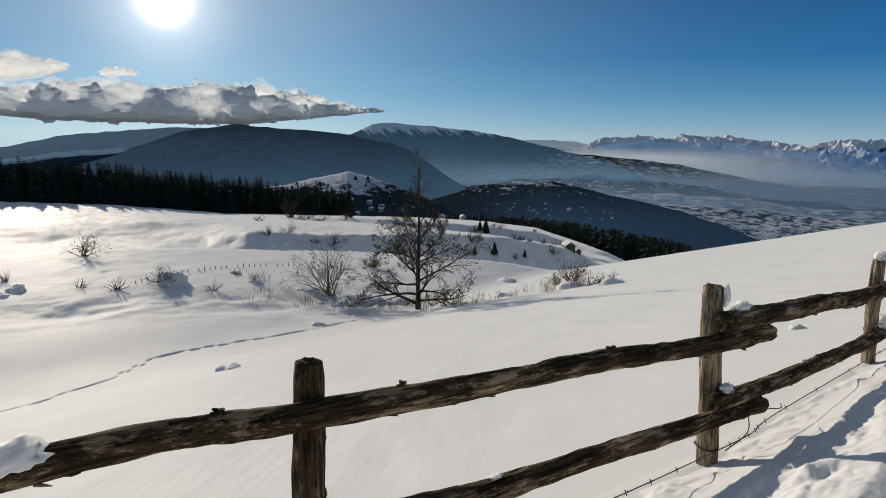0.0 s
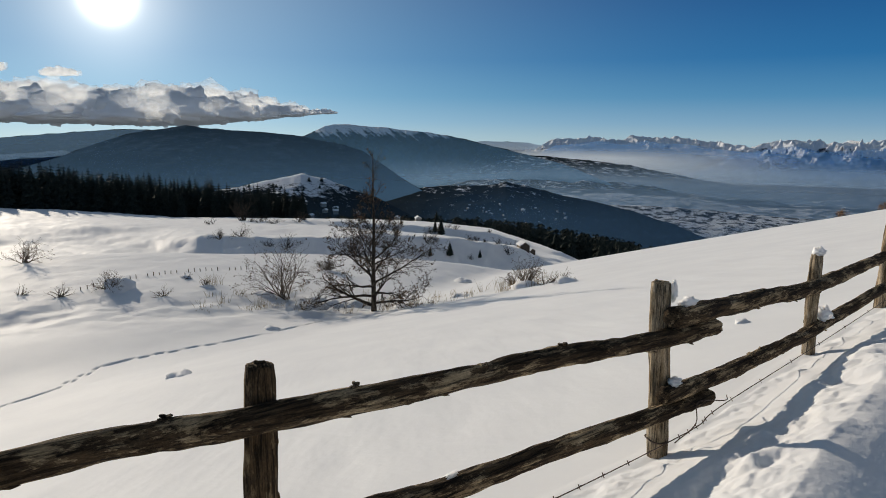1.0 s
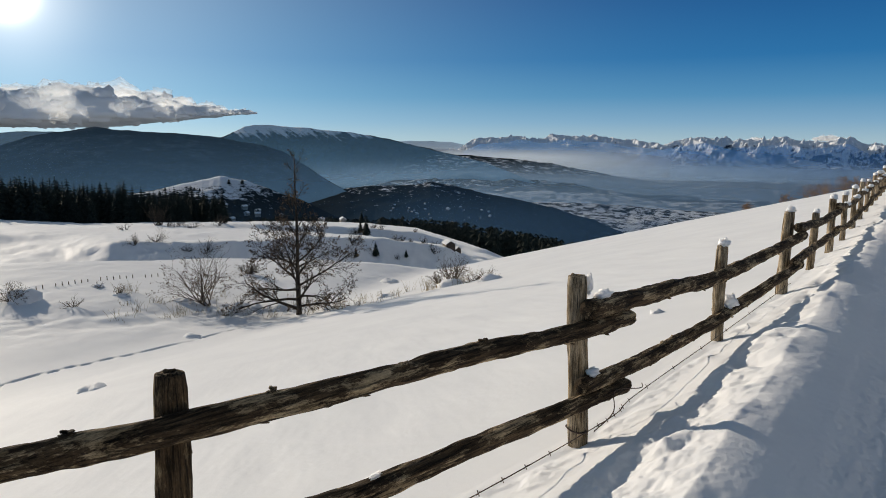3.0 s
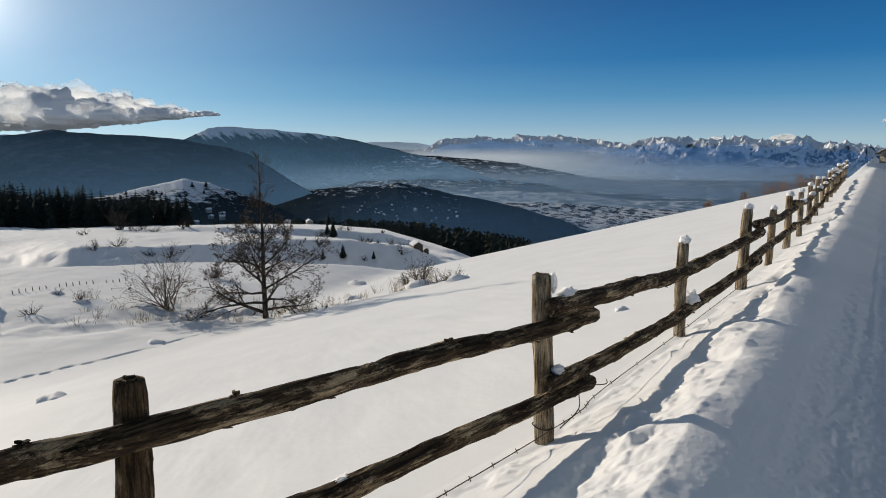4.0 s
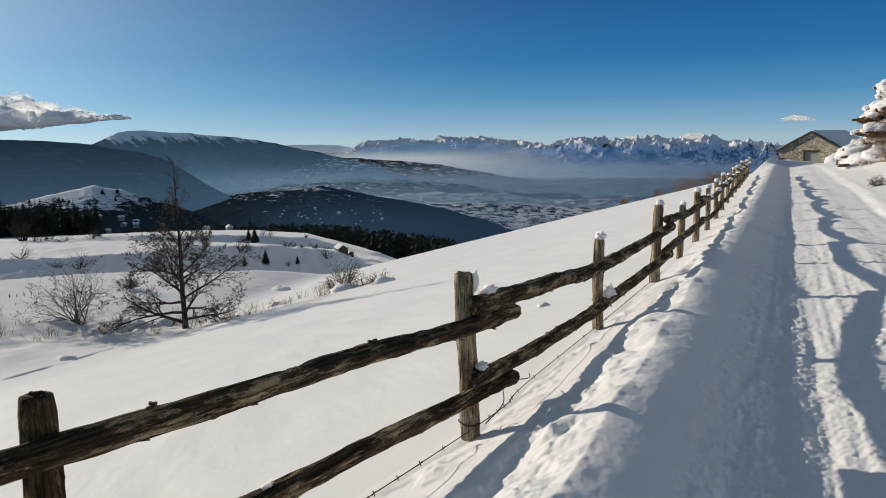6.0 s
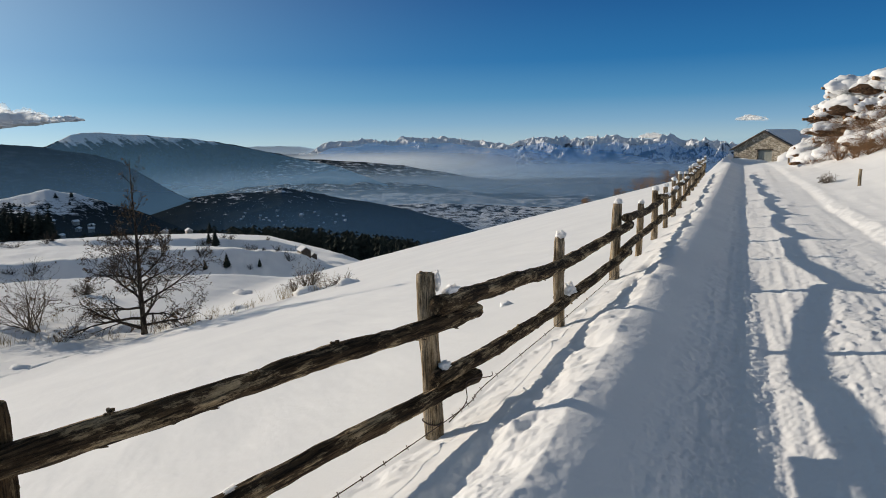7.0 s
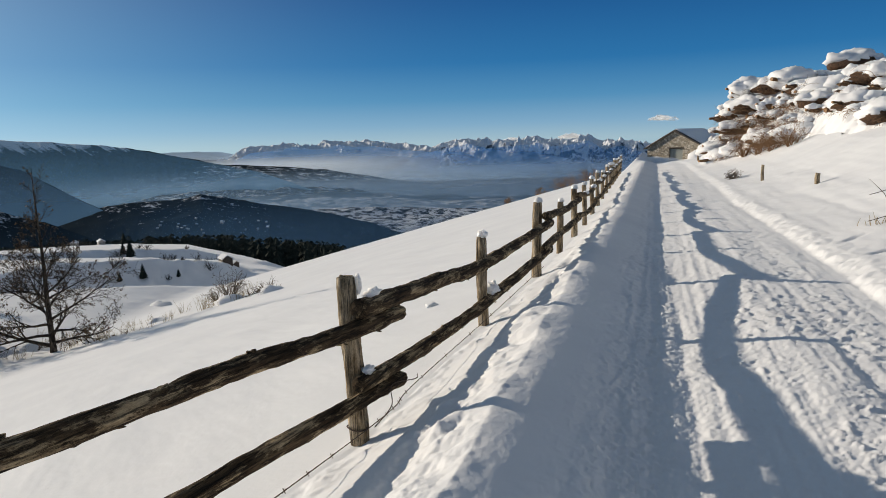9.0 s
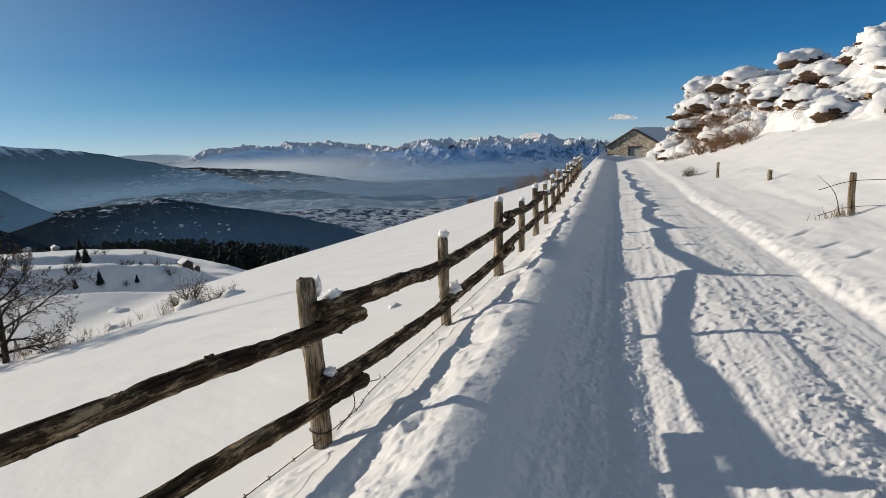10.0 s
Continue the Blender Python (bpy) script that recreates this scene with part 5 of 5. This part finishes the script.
for a, f in thickets:
    for _ in range(2):
        pile_brush(pile_point(a + rp.uniform(-0.8, 0.8), f, rp.uniform(0.3, 0.7)) + Vector((0, 0, -0.3)), 16, 1.1, RED_TWIG)
count = 0
for row in range(8):
    f0 = row / 7
    a = 4.6 + 0.4 * rp.random()
    while a < 26:
        d = float(np.interp(a, P_AZ, P_D))
        w = rp.uniform(0.24, 0.46) if rp.random() < 0.6 else rp.uniform(0.55, 0.85 if a < 10 else 1.05)
        step = math.degrees(w * (1.3 if a < 12 else 1.5) / d)
        if a > 10 and rp.random() > 0.5 + 0.5 * f0 or row < 1 and a > 9.5:
            a += step
            continue
        c = pile_point(a, min(1.03, f0 + rp.uniform(-0.1, 0.1)), rp.uniform(-0.1, 0.15))
        count += 1
        pillow = Soup().blob((0, 0, 0), w * rp.uniform(0.9, 1.3), w, w * rp.uniform(0.5, 0.72), count, 0.34, 16, 22, 1.8, 0.8)
        for _ in range(3):
            q = rp.uniform(0, 6.28)
            e = w * rp.uniform(0.4, 0.75)
            pillow.blob((math.cos(q) * w * 0.8, math.sin(q) * w * 0.8, rp.uniform(-0.25, 0.15) * w), e * 1.2, e, e * 0.75, count + 0.3 * q, 0.35, 12, 16, 1.8, 0.8)
        pillow.make("snow_pillow", SNOW, pile).location = c - Vector((0, 0, 0.14 * w))
        under = c - Vector((0, 0, w * 0.24))
        bare = 1.0 if a < 12 else 0.85
        if rp.random() < 0.3 + 0.5 * f0:
            pile_log(under - Vector((0, 0, 0.03)), w * rp.uniform(1.25, 1.7), 1.2, rp.uniform(0.05, 0.10), count)
            if rp.random() < 0.5:
                pile_log(under - Vector((0, 0.1, 0.12)), w * rp.uniform(0.8, 1.2), 0.8, rp.uniform(0.03, 0.07), count + 300)
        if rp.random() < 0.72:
            # dark brush mass under the pillow's front, coloured as the hollow's shade
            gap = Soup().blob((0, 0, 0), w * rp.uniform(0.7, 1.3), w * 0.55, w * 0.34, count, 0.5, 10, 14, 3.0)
            gap.make("dark_thicket", BRUSH_GAP_SHADE, pile).location = under + Vector((-0.15, -0.62, -0.12)) * w
            pile_brush(under + Vector((-0.2, -0.9, -0.1)) * w, 14, 0.6, RED_TWIG)
        elif rp.random() < bare and row < 7:
            pile_brush(under + Vector((-0.25, -0.7, 0.0)) * w, 12, 0.8, RED_TWIG if rp.random() < 0.75 else TWIG)
        a += step
for i in range(30):
    pile_brush(pile_point(rp.uniform(5.6, 9.6), rp.uniform(0.12, 0.62), -0.3), 16, 0.9, RED_TWIG)
for i in range(7):
    c = pile_point(rp.uniform(11, 21), rp.uniform(0.55, 0.8), -0.3)
    pts = spline([c, c + Vector((-0.3, -0.2, 0.25)), c + Vector((-0.8, -0.3, 0.25)), c + Vector((-1.2, -0.4, 0.0))], 14)
    Soup().tube(pts, [0.012 - 0.0006 * k for k in range(14)], 5).make("bent_twig", RED_TWIG, pile)
for i, (x, y, h) in enumerate([(5.0, 33.5, 0.9), (4.6, 34.5, 0.8), (5.5, 32.0, 1.0), (4.2, 36, 0.8)]):
    shrub(on_ground(x, y), h, 1.2, 20, 700 + i, "leafless bush growing before the brush pile", RED_TWIG, 2, 0.0, "bush", "bushes by the brush pile")
shrub(on_ground(2.78, 26.5), 0.35, 1.4, 16, 720, "dark low bush at the edge of the road", TWIG, 2)

# ---- old posts on the bank ----
for i, (x, y, h, r) in enumerate([(3.47, 11.2, 0.62, 0.05), (3.86, 18.66, 0.26, 0.06), (3.28, 23.4, 0.5, 0.05), (2.6, 45, 0.7, 0.06), (2.95, 44, 0.7, 0.06), (3.4, 43, 0.8, 0.06)]):
    ob = Soup().tube([(0, 0, -0.4), (0.005, 0, 0), (0.0, 0.01, h * 0.5), (0.01, 0.0, h * 0.97), (0.012, 0, h)], [r, r, r * 0.95, r * 0.9, r * 0.75], 12, True, 0.14, 30 + i).make("fence_post", POST_WOOD)
    ob.location = on_ground(x, y)
    tagged(ob, "old grey wooden post standing in the snowy bank", "post", "old posts on the bank")
bank_wire = thing("loose_wire", (0, 0, 0), "slack old wire tied to a post on the bank", "wire")
pz = gz(3.47, 11.2)
for z0, dz in ((0.5, 0.02), (0.12, -0.04)):
    pts = spline([(3.0, 11.1, pz + z0 - 0.12), (3.47, 11.15, pz + z0), (4.4, 11.2, pz + z0 + 0.06), (6.2, 11.3, pz + z0 + 0.5)], 24)
    Soup().tube(pts, [0.005] * 24, 5).make("strand", WIRE, bank_wire)
Soup().tube(spline([(3.3, 11.1, pz), (3.2, 11.05, pz + 0.35), (2.95, 11.0, pz + 0.62)], 8), [0.009, 0.008, 0.007, 0.006, 0.005, 0.004, 0.003, 0.002], 5).make("dry_stalk", TWIG, bank_wire)

# ---- clouds ----
def cloud_build(n, l, p):
    n.remove(p)
    df, tl = n.new("ShaderNodeBsdfDiffuse"), n.new("ShaderNodeBsdfTranslucent")
    # the grey base colour paints in the shade of a backlit cloud
    for q in (df, tl):
        q.inputs["Color"].default_value = (0.60, 0.65, 0.72, 1)
    mx = n.new("ShaderNodeMixShader")
    mx.inputs[0].default_value = 0.1
    l.new(df.outputs[0], mx.inputs[1])
    l.new(tl.outputs[0], mx.inputs[2])
    l.new(mx.outputs[0], n["Material Output"].inputs["Surface"])


SHADED_CLOUD = material("cloud", cloud_build)


def wisp_build(n, l, p):
    n.remove(p)
    tl, tr = n.new("ShaderNodeBsdfTranslucent"), n.new("ShaderNodeBsdfTransparent")
    df = n.new("ShaderNodeBsdfDiffuse")
    mx, mx2 = n.new("ShaderNodeMixShader"), n.new("ShaderNodeMixShader")
    mx.inputs[0].default_value, mx2.inputs[0].default_value = 0.6, 0.22
    l.new(df.outputs[0], mx.inputs[1])
    l.new(tl.outputs[0], mx.inputs[2])
    l.new(tr.outputs[0], mx2.inputs[1])
    l.new(mx.outputs[0], mx2.inputs[2])
    for q in (df, tl):
        q.inputs["Color"].default_value = (0.95, 0.95, 0.95, 1)
    l.new(mx2.outputs[0], n["Material Output"].inputs["Surface"])


WISP = material("thin_cloud_edge", wisp_build)


def cloud(name, spans, count, seed, label, size=1.0, flat=0.35, mat=SHADED_CLOUD):
    """Puffs gathered between a flat base and an uneven top; spans: bearing, base and top elevation."""
    rng = random.Random(seed)
    caz, cb, ct = np.array(spans).T
    s, edge = Soup(), Soup()
    for i in range(count):
        a = rng.uniform(caz[0], caz[-1])
        b, t = float(np.interp(a, caz, cb)), float(np.interp(a, caz, ct))
        r = 4700 + rng.uniform(-120, 120)
        hgt = (t - b) * rng.uniform(0.35, 1.0)
        rz = max(r * math.tan(radians(hgt)), 3.0)
        w = rz * rng.uniform(1.0, 2.0) * size
        c = bearing(a, 0) * r
        c.z = EYE + r * math.tan(radians(b)) + 0.15 * rz
        s.blob(c, w, w, rz * 0.85, seed + i, 0.28, 18, 26, 2.6, flat)
        for _ in range(7):
            ph, th = rng.uniform(0, 6.28), rng.uniform(-0.1, 1.4)
            q = c + Vector((math.cos(ph) * math.cos(th) * w, math.sin(ph) * math.cos(th) * w, math.sin(th) * rz * 0.85)) * 0.9
            k = rz * rng.uniform(0.16, 0.36)
            s.blob(q, k * 1.3, k * 1.3, k, rng.random() * 99, 0.5, 8, 10, 2.0)
        for _ in range(9):
            ph, th = rng.uniform(0, 6.28), rng.uniform(0.2, 1.5)
            q = c + Vector((math.cos(ph) * math.cos(th) * w, math.sin(ph) * math.cos(th) * w, math.sin(th) * rz * 0.85)) * rng.uniform(1.0, 1.12)
            k = rz * rng.uniform(0.14, 0.42)
            edge.blob(q, k * 1.5, k * 1.5, k, rng.random() * 99, 0.6, 7, 9, 2.2)
    ob = s.make(name, mat)
    ob.visible_shadow = False
    # paler than the body, so the sunlit rim lies in the colour
    fringe = edge.make("thin_edge", WISP, ob, "thin fringe, coloured paler for the sunlit rim")
    fringe.visible_shadow = False
    return tagged(ob, label, "cloud", kind="stuff")


cloud("cloud", [(-86, 1.6, 2.6), (-79, 1.5, 2.4), (-77, 1.3, 3.0), (-74, 1.15, 3.3), (-68, 1.1, 3.1), (-64.5, 1.15, 3.2), (-63, 1.2, 3.75), (-61, 1.3, 3.2), (-57.5, 1.5, 3.1), (-55, 1.7, 2.6), (-52.5, 1.9, 2.35), (-50.3, 2.0, 2.15)], 130, 3, "long grey cloud bank with bright sunlit edges")
cloud("cloud", [(-88, 3.6, 5.6), (-79, 3.7, 5.2), (-76, 4.2, 5.4), (-74, 4.6, 5.0)], 40, 5, "white cloud above the mountain", 1.2, 0.5, WISP)
cloud("cloud", [(-71.6, 4.2, 4.6), (-70.3, 4.3, 4.75), (-69.5, 4.3, 4.5)], 9, 6, "small white puff of cloud", 1.2, 0.5, WISP)
cloud("cloud", [(-0.3, 1.2, 1.4), (0.5, 1.25, 1.55), (1.3, 1.15, 1.35)], 9, 7, "small grey puff of cloud", 1.6, 0.5, WISP)
cloud("cloud", [(-7.6, 0.0, 0.3), (-6.6, 0.05, 0.4), (-5.8, 0.0, 0.3)], 9, 9, "small cloud hanging over the alpine peak", 1.6, 0.5, WISP)
cloud("cloud", [(-11.8, -0.1, 0.1), (-11.2, -0.1, 0.25), (-10.8, -0.1, 0.1)], 6, 10, "small cloud hanging over the alpine peak", 1.6, 0.5, WISP)
